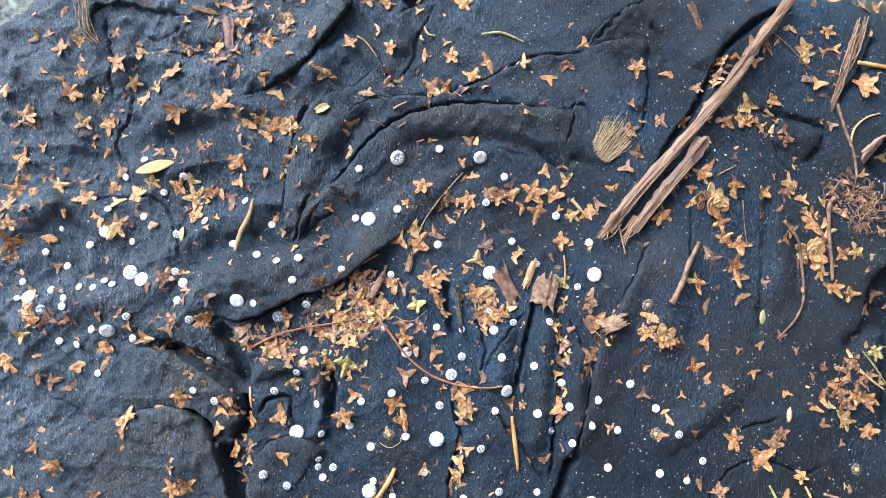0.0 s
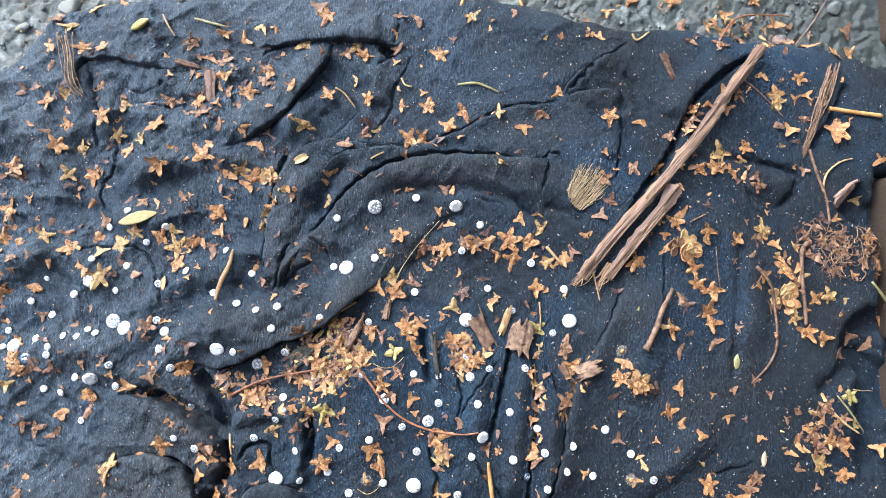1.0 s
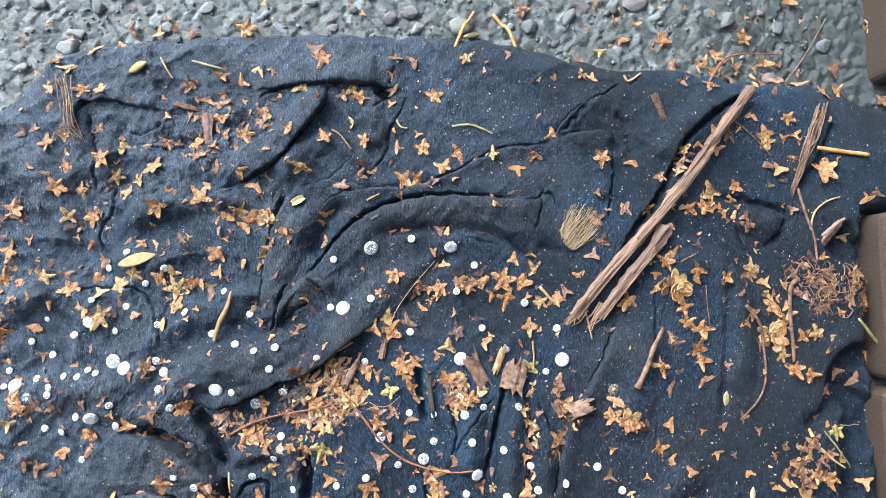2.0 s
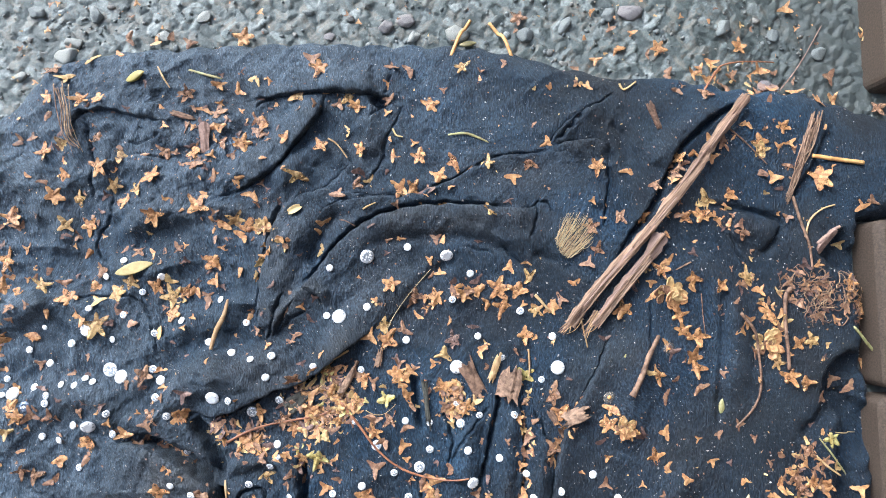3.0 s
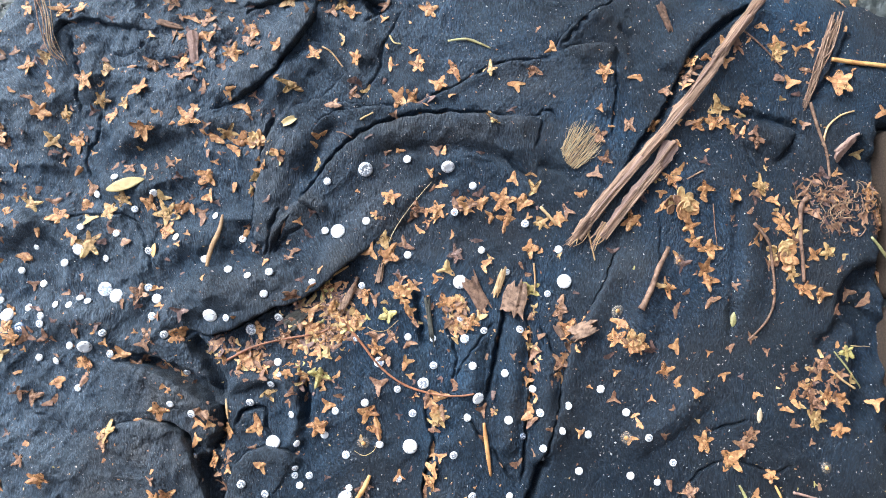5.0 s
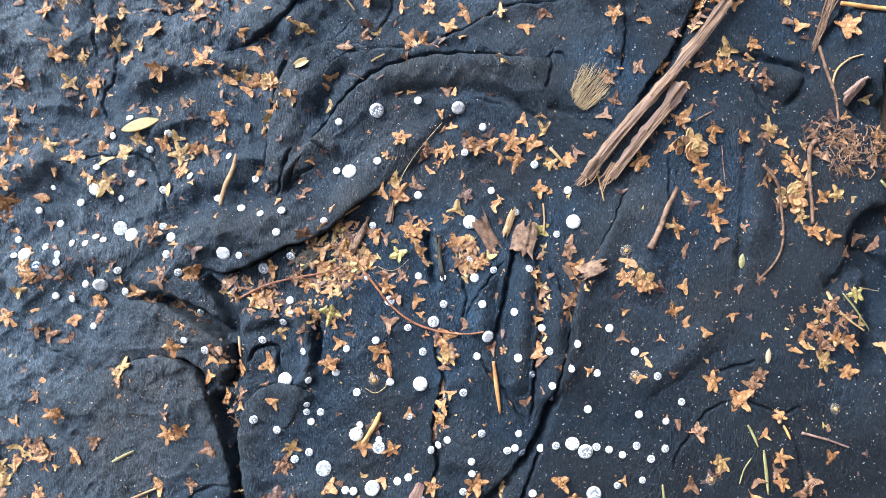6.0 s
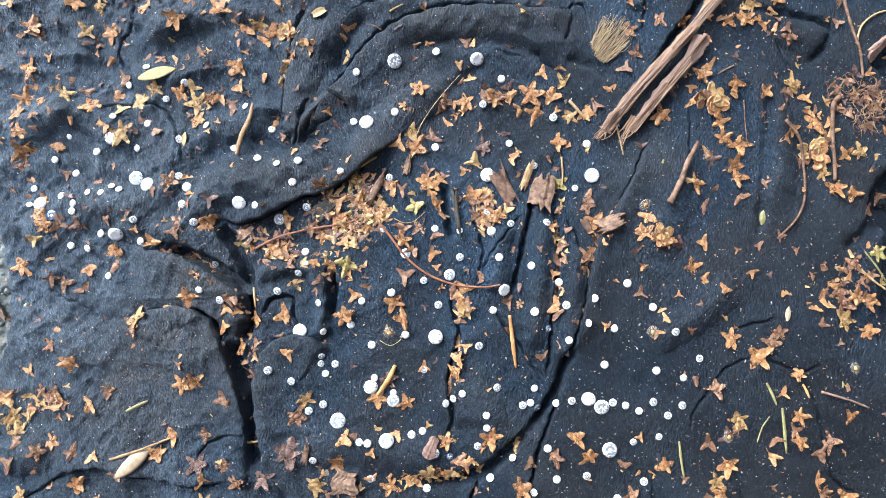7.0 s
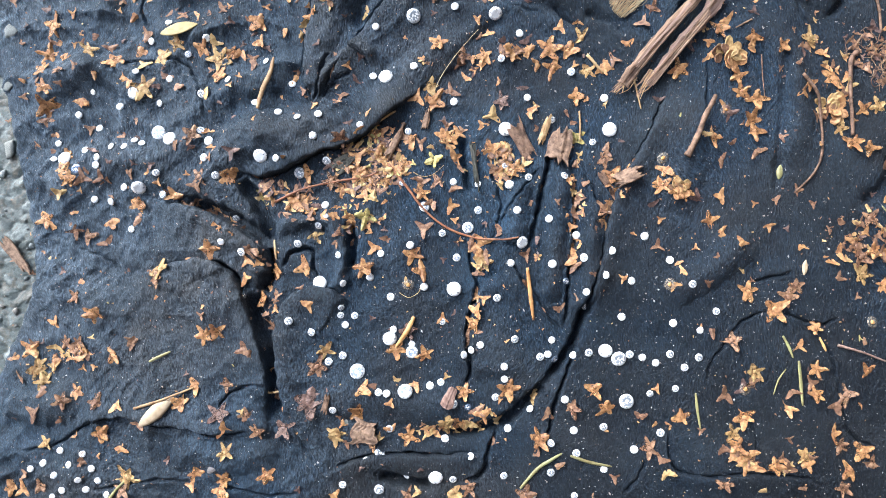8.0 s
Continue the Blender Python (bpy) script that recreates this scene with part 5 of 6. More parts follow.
crumbs("y", [(-166.8, 71.7, 5), (-39.8, 138.4, 7.4), (-56.9, 60, 8.3), (237.4, 96.1, 5.8), (295.1, 63.3, 8.3), (-198.5, 29.3, 9.1), (-152.8, 40.9, 9.9), (-145.2, -15.5, 4.1), (-108.9, -38.8, 7.4), (47.9, -0.3, 5), (20.9, -6.6, 10.8), (90.5, -0.1, 5.8), (-44, -29, 10.8), (74.5, -34.6, 4.1), (232.2, 25.8, 6.6), (274, -5.2, 11.6), (149.6, -20.1, 10.8), (-263.3, -91.9, 10.8), (-233.2, -142.9, 4.1), (-251.6, -51.9, 8.3), (-33.3, -111.1, 8.3), (174.7, -103.8, 5.8), (-225.5, 175.9, 11.3), (-99.2, 173, 9.6), (-212.2, 189.9, 11.3), (82.2, 165.2, 5.2), (-257.4, -149.4, 10.9), (-135.3, -188.1, 5), (-40.5, -170.8, 5.9), (-9, -168.5, 5)])
crumbs("y", [(-50.3, -205.2, 7.6), (125, -226.4, 10.1), (185.9, -238.3, 8.4), (-27.1, -239, 7.6)])
crumbs("b", [(-254.8, 134.7, 9.9), (-247.1, 136.4, 6.6), (-239.4, 151.8, 9.1), (-233.2, 105.1, 9.9), (-172.6, 123.8, 9.1), (-144.3, 116.4, 9.9), (-143, 140.7, 8.3), (-124.8, 106.4, 10.8), (-264.3, 77.2, 8.3), (-254, 78.1, 7.4), (-201.1, 81.4, 7.4), (-213.9, 71, 6.6), (-155.6, 58.8, 7.4), (-122.7, 69.5, 9.1), (-117, 68.5, 5), (-147.5, 62.8, 6.6), (-132.7, 81.5, 4.1), (-46, 95.6, 9.1), (81.6, 142.4, 5), (-8.8, 89.2, 5.8), (-14.7, 66.1, 6.6), (16.5, 67, 8.3), (209, 130.2, 10.8), (240.2, 140.7, 6.6), (233.5, 111, 10.8), (173, 80.8, 9.9), (114.6, 50.6, 9.1), (252.6, 80.6, 6.6), (225, 58.1, 5), (244.6, 159.7, 9.9)])
crumbs("b", [(-221.6, 40.9, 9.1), (-238.7, 27.5, 5.8), (-231.7, 50.9, 9.1), (-197.2, 49.2, 9.1), (-128, 29.1, 11.6), (-96.1, 9.7, 5.8), (-178.7, 14.9, 10.8), (-184.9, 21.2, 9.1), (-203.9, -5.2, 5.8), (-261.4, -13.8, 9.9), (-210.6, -15.8, 8.3), (-233.4, -17.7, 5.8), (-261.4, -24.2, 8.3), (-238.3, -42, 11.6), (-225.7, -43, 10.8), (-234.7, -39.6, 8.3), (-164.3, -47.7, 9.1), (-174.9, -43.1, 5), (-115.4, -41.5, 9.1), (-125.8, -42.5, 8.3), (-15.7, 25, 8.3), (-4.4, 8.7, 10.8), (-72.3, 7, 7.4), (13.7, 43.5, 5), (0.8, 26.1, 7.4), (66.2, -3.6, 8.3), (-69.4, -35.7, 11.6), (-23.3, -24, 8.3), (-7.2, -12, 7.4), (2.4, -15.4, 5.8)])
crumbs("b", [(-23.3, -47.8, 9.9), (22.4, -39.3, 9.1), (90.5, -29.5, 9.9), (51.5, -51.4, 10.8), (76.3, -50.1, 8.3), (96.4, 27.6, 9.1), (185.4, -29.9, 11.6), (201.3, -21.2, 6.6), (162.4, -35, 9.9), (169.8, -25.3, 5.8), (217.1, 37.3, 9.9), (211.8, 24.4, 5.8), (210.7, 46.2, 4.1), (268.2, -39.1, 8.3), (284.7, -28.5, 10.8), (268.6, 14.5, 8.3), (224.1, -8.8, 9.1), (-246.2, -70.8, 8.3), (-224.3, -83.4, 9.9), (-201.4, -67.4, 10.8), (-161.7, -66.1, 6.6), (-155, -69.1, 5.8), (-126.6, -88.2, 9.9), (-123.4, -97.5, 9.9), (-119.6, -127.3, 9.9), (-119.1, -135.1, 10.8), (-133.2, -133.2, 8.3), (-105.9, -69.2, 5.8), (-99.6, -112.7, 5.8), (-205.9, -144.4, 7.4)])
crumbs("b", [(-159.4, -128.6, 6.6), (-68.2, -83.9, 8.3), (-44.3, -82.6, 9.1), (-22.3, -76.4, 11.6), (-72.4, -117.7, 10.8), (-16.5, -59.7, 9.9), (-2.9, -51.2, 8.3), (11.4, -104.4, 7.4), (42.3, -112, 9.1), (25.7, -79.1, 9.9), (41.1, -93.5, 8.3), (44.4, -59.3, 6.6), (21.9, -57.3, 4.1), (-31.6, -137.8, 8.3), (70.7, -72.5, 11.6), (69.1, -103, 9.1), (71.2, -121.9, 8.3), (61.3, -127.6, 9.1), (50.7, -126.6, 5), (83, -105.8, 8.3), (121.6, -88.7, 8.3), (151.7, -111.7, 5.8), (180.8, -110.3, 4.1), (197.3, -60.1, 5.8), (210.6, -54.4, 7.4), (220.9, -63.2, 5.8), (154.9, -139.8, 10.8), (235.1, -110.2, 9.1), (267.5, -79.2, 8.3), (231, -79, 5.8)])
crumbs("b", [(248, -121.5, 5), (252.6, -151.5, 8.3), (-109.9, 177.7, 8.7), (-193.8, 208.9, 11.3), (-164.8, 208, 10.4), (-151.3, 205.9, 8.7), (-233.8, 202.3, 6.1), (-63.8, 186.7, 11.3), (-12.7, 160.1, 8.7), (0.5, 180.2, 9.6), (47.2, 178.5, 5.2), (63.9, 183.6, 7), (-10.9, 182.2, 9.6), (74.5, 215.1, 7.8), (116.8, 186.4, 9.6), (139.5, 214.9, 7), (164.5, 196.5, 7), (177.7, 182.3, 10.4), (179.1, 166.4, 8.7), (221.5, 172.7, 11.3), (259.1, 186.1, 7.8), (300.3, 184.2, 11.3), (-266.4, 202.4, 4.3), (-42.9, 225.7, 5.2), (-45.9, 156.1, 8.7), (314.2, 91.5, 8.7), (296.5, -34.2, 11.3), (316.5, -25.4, 9.6), (-284.2, -156.3, 8.4), (-204.9, -146.4, 8.4)])
crumbs("b", [(-281.5, -169.1, 9.2), (-132.7, -150.2, 10.1), (-128.2, -150.2, 7.6), (-260.8, -175.1, 10.1), (-269, -190.3, 10.9), (-252.1, -194.7, 6.7), (-202.2, -196.8, 10.1), (-276.8, -229.7, 6.7), (-240.8, -221.2, 10.9), (-52.3, -173.5, 8.4), (9.9, -189.9, 9.2), (53.1, -191.7, 8.4), (45.9, -217.4, 10.1), (57.8, -224.1, 10.9), (110, -193.7, 8.4), (121.8, -219.7, 9.2), (162.1, -180.4, 10.9), (200.1, -226.6, 10.1), (196.9, -219.9, 8.4), (203.6, -179.1, 10.1), (216, -174.1, 8.4), (231.9, -188.3, 10.9), (212.1, -238.8, 10.1), (201.5, -208.4, 5.9), (93.5, -230.8, 6.7), (-287.3, 74.1, 6.7)])
crumbs("p", [(-196.7, 97.2, 6.6), (-31.4, 111.4, 10.8), (-14, 112.5, 6.6), (11.8, 97.8, 10.8), (61.4, 83.1, 5), (63.9, 91.4, 5.8), (-70.3, 56.8, 5), (250.1, 99.7, 10.8), (183.6, 56.2, 6.6), (-188.6, 15.2, 9.1), (-138.6, -28, 10.8), (39.5, 10.3, 7.4), (142.3, 36.4, 9.9), (167.5, -7.4, 9.9), (217.2, 31.1, 7.4), (99, -22.7, 6.6), (124.2, 1.6, 8.3), (-209.3, -101.6, 4.1), (-251.9, -100.9, 5), (48.1, -82, 9.1), (146.7, -58.9, 10.8), (117, -64.4, 11.6), (174, -177, 10.9)])
crumbs("g", [(135.2, -9.8, 4.1), (-140.4, -158.8, 3.4), (237.4, -148.4, 3.4), (248.9, -147.1, 3.8), (-220.5, -120.5, 2.5)])


def litter_bits(count=1250, torn=150, ground_bits=260):
    """Tiny flakes of petal that lie all over, thickest in the hollows."""
    r = random.Random(21)
    for _ in range(count):
        x, y = r.uniform(-300, 300), r.uniform(-260, 190)
        if off_cloth(x * MM, y * MM):
            continue
        kind = r.choice("obbppy")
        crumbs(kind, [(x, y, r.choice((1.2, 1.6, 2.0, 2.6)))])
    for _ in range(torn):
        x, y = r.uniform(-290, -60), r.uniform(-60, 180)
        if not off_cloth(x * MM, y * MM):
            crumbs(r.choice("bbpop"), [(x, y, r.choice((4.0, 5.5, 7.0)))])
    for _ in range(torn):
        x, y = r.uniform(-290, 290), r.uniform(-250, 190)
        if not off_cloth(x * MM, y * MM):
            crumbs(r.choice("bbppo"), [(x, y, r.choice((3.2, 4.2, 5.2)))])
    for _ in range(ground_bits):
        x, y = (r.uniform(-290, 300), r.uniform(160, 245)) if r.random() < 0.75 else (r.uniform(-320, -270), r.uniform(-250, 150))
        if off_cloth(x * MM, y * MM):
            crumbs(r.choice("obby"), [(x, y, r.choice((1.6, 2.2, 3.2, 4.5)))])


litter_bits()


def drift(kinds, count, spread, points):
    """Flower bits that have gathered in a hollow, along a line in millimetres."""
    r = random.Random(count)
    line = smooth_line(points, 6)
    for _ in range(count):
        x, y = line[r.randrange(len(line))]
        crumbs(r.choice(kinds), [(x + r.gauss(0, spread), y + r.gauss(0, spread), r.choice((3, 4, 5.5, 7, 9)))])


drift("obbpoyp", 120, 8, [(-75.9, -40.8), (-62.4, -35.7), (-49.0, -30.7), (-42.0, -40.9), (-55.5, -49.3)])
drift("obby", 30, 5, [(-11.3, -17.2), (-4.5, -27.5), (22.4, -30.9), (36.3, -37.8)])
drift("oby", 26, 2, [(11.6, -85.0), (13.0, -102.2), (10.3, -122.9), (6.7, -145.2)])
drift("obypb", 46, 6, [(-122.7, -50.6), (-109.4, -54.1), (-93.0, -54.3), (-65.4, -71.0), (-62.0, -84.5)])
drift("obb", 22, 3, [(-126.4, -88.1), (-121.3, -102.3), (-115.6, -120.9)])
drift("obb", 20, 2.5, [(108.8, -34.7), (96.6, -55.1), (88.9, -71.9), (71.0, -89.4)])
drift("obby", 40, 7, [(241.3, -87.9), (252.6, -77.6), (264.5, -87.7), (258.1, -98.3)])
drift("oby", 26, 3, [(167.9, -213.4), (175.9, -224.6), (192.3, -226.0), (214.2, -223.5)])
drift("oby", 24, 3.5, [(-19.6, -201.4), (-5.7, -197.7), (8.1, -198.0), (18.5, -191.3)])
drift("oby", 26, 4, [(-274.5, -152.7), (-257.1, -153.0), (-237.1, -152.7)])
drift("obbpbp", 120, 8, [(250.6, 33.1), (270.4, 29.2), (290.8, 29.0), (303.6, 13.8)])
drift("obp", 24, 6, [(-134.2, 148.4), (-127.2, 137.9), (-133.2, 119.1)])
drift("ob", 14, 3, [(-102.7, 148.5), (-94.6, 140.7), (-96.5, 129.4)])
drift("oby", 22, 4, [(201.0, 178.0), (217.8, 182.7), (239.8, 176.2), (270.0, 173.4)])
drift("oyybyg", 60, 7, [(-63, -27), (-49, -17), (-42, -34), (-63, -55), (-56, -68)])
drift("oyyob", 46, 5, [(-125, -54), (-107, -59), (-90, -63), (-66, -68), (-63, -82)])
drift("oyb", 34, 4.5, [(20, -28), (30, -34), (23, -41), (41, -31)])
drift("oyb", 24, 2.2, [(71, -10), (75, -42), (71, -69), (69, -96)])
drift("oob", 24, 2.4, [(-169, -58), (-153, -68), (-139, -74)])
drift("obb", 20, 3, [(-123, -101), (-120, -122), (-118, -149), (-116, -184)])
drift("oyb", 20, 3, [(70, -47), (71, -64), (69, -89), (87, -61), (90, -78)])
drift("oyb", 28, 3.5, [(-76, -204), (-55, -208), (-27, -201), (-6, -198), (8, -194)])
drift("obb", 20, 4, [(160, 55), (171, 99), (177, 114), (157, 81)])
drift("oyb", 26, 5, [(208, 80), (216, 84), (225, 43), (238, 22), (244, 7)])
drift("ooby", 16, 1.6, [(-87, 76), (-92, 63), (-95, 50), (-96, 44)])
drift("oobp", 22, 4, [(24, 32), (34, 34), (41, 30), (6, 30)])
for kind, word in (("o", "orange"), ("y", "straw-yellow"), ("b", "brown"), ("p", "mauve-brown"), ("g", "greenish")):
    tagged(new("flower_crumbs", mesh_from("flower_crumbs", *CRUMB[kind], PETAL[kind], False)), word + " crumbs of dry flowers strewn on the cloth", "flower crumbs", kind="stuff")


def rosettes(rows):
    """Flowers still closed into a round clump of overlapping petals."""
    for k, (x, y, d) in enumerate(rows):
        thing = new("flower_cluster", None)
        thing.matrix_world = settle(x, y, 0.7 * k, 0.0004)
        tagged(thing, "round clump of pale orange petals on the dark cloth", "flower cluster", "flower clusters")
        r = random.Random(50 + k)
        petals = 17 if d > 12 else 6
        for i in range(petals):
            ring = r.uniform(0.26, 0.40) if i < petals * 0.6 else r.uniform(0.04, 0.2)
            a = i * 2.4 + r.uniform(-0.3, 0.3)
            n = 10
            verts, faces = [], []
            for s, lift in ((1.0, 0.0), (0.9, 0.05), (0.4, 0.03)):
                for j in range(n):
                    b = 2 * math.pi * j / n
                    verts.append((0.20 * s * math.cos(b) * r.uniform(0.8, 1.15), 0.155 * s * math.sin(b) * r.uniform(0.8, 1.15), lift * 0.6 + r.uniform(-0.01, 0.01)))
            for q in range(2):
                faces += [(q * n + j, q * n + (j + 1) % n, (q + 1) * n + (j + 1) % n, (q + 1) * n + j) for j in range(n)]
            faces.append(tuple(range(2 * n, 3 * n)))
            faces.append(tuple(reversed(range(n))))
            ob = part("petal", mesh_from("petal", verts, faces, PETAL["oyoyb"[i % 5]], False), thing)
            ob.matrix_basis = Matrix.Translation((ring * d * MM * math.cos(a), ring * d * MM * math.sin(a), (0.02 if ring > 0.2 else 0.075) * d * MM)) @ pose(0, 0, 0, r.uniform(-26, 26), r.uniform(-26, 12), math.degrees(a)) @ Matrix.Scale(d * MM, 4)


rosettes([(167.7, 29.1, 21.6), (233.7, -2.8, 20.2), (-94.3, 75.8, 12.5), (-79.5, 64.7, 11.8), (-21.9, 27.4, 5.9), (152.5, 46.3, 5.9), (48, -94.6, 5.6), (244.6, -84.5, 8.3), (111.8, 171.2, 7.3), (134.4, -53.8, 13.9)])


# ---- twigs, needles, straws ----
def sweep(points, widths, thick, seed, sides=8, ragged=0.12, lift=0.0):
    """A tapering strip along points (metres), round or flat: verts and faces."""
    r = random.Random(seed)
    p = [Vector(v) for v in points]
    verts, faces = [], []
    grooves = [1 + r.uniform(-ragged, ragged) * 1.5 for _ in range(sides)]
    for i, c in enumerate(p):
        d = (p[min(i + 1, len(p) - 1)] - p[max(i - 1, 0)]).normalized()
        s = Vector((-d.y, d.x, 0))
        s = s.normalized() if s.length > 1e-6 else Vector((1, 0, 0))
        u = d.cross(s) * -1 if d.cross(s).z < 0 else d.cross(s)
        w = widths[i]
        for k in range(sides):
            a = 2 * math.pi * k / sides
            g = grooves[k] * (1 + r.uniform(-ragged, ragged))
            verts.append(c + s * (math.cos(a) * w / 2 * g) + u * (math.sin(a) * w / 2 * thick * g + lift))
    for i in range(len(p) - 1):
        for k in range(sides):
            a, b = i * sides + k, i * sides + (k + 1) % sides
            faces.append((a, b, b + sides, a + sides))
    faces.append(tuple(reversed(range(sides))))
    faces.append(tuple(range((len(p) - 1) * sides, len(p) * sides)))
    return [tuple(v) for v in verts], faces


def drape(points, width, steps=6, stiff=4, up=0.0):
    """Points in millimetres as a line that lies on the cloth, bridging its small hollows."""
    line = smooth_line(points, steps) * MM
    z = np.array([max(rest(x + dx, y + dy) for dx, dy in ((0, 0), (0.0015, 0), (-0.0015, 0), (0, 0.0015), (0, -0.0015))) for x, y in line])
    top = np.array([z[max(0, i - stiff):i + stiff + 1].max() * 0.6 + z[max(0, i - stiff):i + stiff + 1].mean() * 0.4 for i in range(len(z))])
    return [(x, y, h + width * MM * 0.35 + up) for (x, y), h in zip(line, top)]


STRAND_LABEL = {
    "needle": {"g": "green conifer needle lying on the cloth", "s": "dry yellow conifer needle on the cloth", "o": "orange dry conifer needle on the cloth"},
    "straw": {"f": "thin grey dry stalk on the cloth", "s": "thin dry straw stalk on the cloth", "t": "thin brown dry stalk on the cloth", "y": "pale curled dry stalk on the cloth", "g": "thin green grass stalk on the cloth", "p": "thin dark dry stalk on the ground"},
    "twig": {"r": "curved red-brown bare twig on the cloth", "t": "bent brown dry twig on the cloth", "p": "short mauve-brown twig on the cloth"},
    "wooden_stick": {"o": "straight pale orange wooden stick"},
}


def strand(name, colour, width, points):
    width *= 0.84
    line = drape(points, width)
    n = len(line)
    seed = int(abs(points[0][0]) * 10) + n
    r = random.Random(seed)
    if name == "needle":
        ws = [width * MM * 0.82 * (0.22 + 0.78 * math.sin(math.pi * min(1, 0.10 + 0.88 * i / (n - 1))) ** 0.55) * r.uniform(0.92, 1.08) for i in range(n)]
        vs, fs = sweep(line, ws, 0.55, seed, 8, 0.04)
    elif name == "wooden_stick":
        vs, fs = sweep(line, [width * MM] * n, 0.8, seed, 6, 0.06)
    else:
        ws = [width * MM * (1.1 - 0.4 * i / (n - 1)) * r.uniform(0.88, 1.12) for i in range(n)]
        vs, fs = sweep(line, ws, 0.85, seed, 8, 0.10)
    ob = new(name, mesh_from(name, vs, fs, STEM[colour]))
    tagged(ob, STRAND_LABEL[name][colour], name.replace("wooden_", "").replace("straw", "stalk"), {"needle": "conifer needles", "straw": "dry stalks", "twig": "twigs", "wooden_stick": "wooden sticks"}[name])


strand("needle", "g", 2.4, [(25.3, 134.9), (36.6, 135.7), (45.4, 132.6), (51.6, 129.5)])
strand("needle", "s", 4.4, [(-123.8, -1.7), (-121.1, 8.9), (-115.8, 19.1), (-113.3, 29.5)])
strand("straw", "f", 0.55, [(-15.5, 7.0), (-10.6, 17.5), (-0.9, 31.2), (13.1, 47.2)])
strand("twig", "r", 1.6, [(-114.2, -59.0), (-96.6, -50.9), (-76.1, -46.6), (-55.8, -43.3), (-43.9, -35.9)])
strand("twig", "r", 1.7, [(-43.9, -35.9), (-31.8, -51.2), (-21.6, -64.8), (-8.0, -75.9), (8.9, -82.3), (25.9, -83.8), (35.9, -82.6)])
strand("twig", "t", 4.5, [(139.2, -34.1), (145.2, -22.8), (151.0, -9.0), (158.2, 3.3)])
strand("straw", "t", 0.9, [(188.9, 30.1), (189.5, 17.7), (190.7, 3.4)])
strand("twig", "t", 2.1, [(213.4, 17.2), (223.3, 3.7), (226.3, -14.2), (226.0, -31.8), (221.0, -44.0), (208.8, -56.1)])
strand("twig", "t", 3.5, [(252.0, 32.8), (246.8, 27.3), (245.5, 7.2), (246.4, -7.0), (246.5, -20.2)])
strand("straw", "t", 1.4, [(213.7, 140.1), (225.6, 129.9), (239.4, 115.9)])
strand("twig", "t", 2.8, [(256.8, 94.5), (261.0, 77.8), (266.0, 62.0), (267.7, 45.5)])
strand("straw", "s", 1.7, [(264.0, 67.1), (267.6, 78.2), (276.4, 85.6), (286.3, 88.8)])
strand("twig", "p", 3.1, [(272.9, 62.4), (282.8, 70.6), (289.6, 74.3)])
strand("wooden_stick", "o", 3.7, [(272.5, 122.4), (287.9, 120.0), (307.7, 117.4)])
strand("needle", "o", 3.8, [(41.6, -101.2), (43.0, -115.4), (44.9, -133.5)])
strand("needle", "o", 4.2, [(-28.6, -130.9), (-33.0, -139.7), (-40.1, -149.7)])
strand("needle", "s", 2.1, [(-115.7, -82.6), (-114.9, -89.3), (-114.2, -95.0)])
strand("straw", "s", 1.4, [(75.2, -4.2), (75.7, -13.9), (75.3, -22.6)])
strand("straw", "s", 2.4, [(79.9, 30.4), (84.8, 24.9), (90.1, 19.0)])
strand("straw", "s", 1.4, [(108.9, 15.6), (110.9, 6.8), (113.0, -3.6)])
strand("straw", "s", 1.4, [(-52.8, 133.0), (-46.9, 129.2), (-40.3, 120.2)])
strand("straw", "y", 0.5, [(-28.5, -41.1), (-23.0, -43.8), (-16.5, -43.1), (-9.3, -37.3)])
strand("straw", "y", 0.5, [(-37.8, -115.9), (-32.1, -119.0), (-26.6, -116.7), (-24.1, -113.2)])
strand("straw", "y", 1.4, [(-10.8, 139.4), (-8.3, 135.0), (-4.1, 134.1)])
strand("straw", "y", 1.4, [(-29.7, 86.0), (-26.7, 87.8), (-21.5, 90.3)])
strand("straw", "t", 1, [(-45.1, 79.8), (-40.7, 78.7), (-35.0, 75.3)])
strand("twig", "t", 2.1, [(-33.7, -10.2), (-38.2, -20.5), (-44.0, -34.2)])
strand("needle", "s", 2.1, [(-38.7, -3.4), (-43.8, -6.2), (-49.1, -9.5)])
strand("straw", "t", 1.4, [(180.9, 50.3), (177.3, 48.6), (171.1, 45.4)])
strand("needle", "g", 3.2, [(35.7, -236.5), (45.8, -225.1), (54.7, -219.5), (61.5, -215.5)])
strand("needle", "g", 2.8, [(66.7, -217.0), (78.7, -221.1), (91.9, -223.6)])
strand("needle", "g", 3.2, [(207.8, -160.1), (208.9, -173.9), (209.9, -187.7)])
strand("needle", "g", 2.5, [(199.0, -144.8), (202.2, -151.6), (204.6, -158.3)])
strand("needle", "g", 2.5, [(143.6, -179.0), (144.5, -189.9), (146.1, -201.1)])
strand("needle", "g", 1.4, [(199.9, -165.0), (195.1, -171.8), (191.9, -180.6)])
strand("straw", "s", 1.8, [(-203.0, -186.5), (-185.1, -180.9), (-166.4, -173.9)])
strand("needle", "g", 2.8, [(-194.1, -157.7), (-187.4, -154.4), (-181.5, -151.8)])
strand("straw", "g", 2.1, [(-222.3, -245.2), (-218.0, -239.2), (-211.6, -232.7)])
strand("straw", "p", 1.8, [(233.9, -151.2), (249.7, -155.9), (264.6, -161.7)])
strand("straw", "s", 1.8, [(-120.3, -175.2), (-118.3, -177.9), (-111.8, -176.4)])
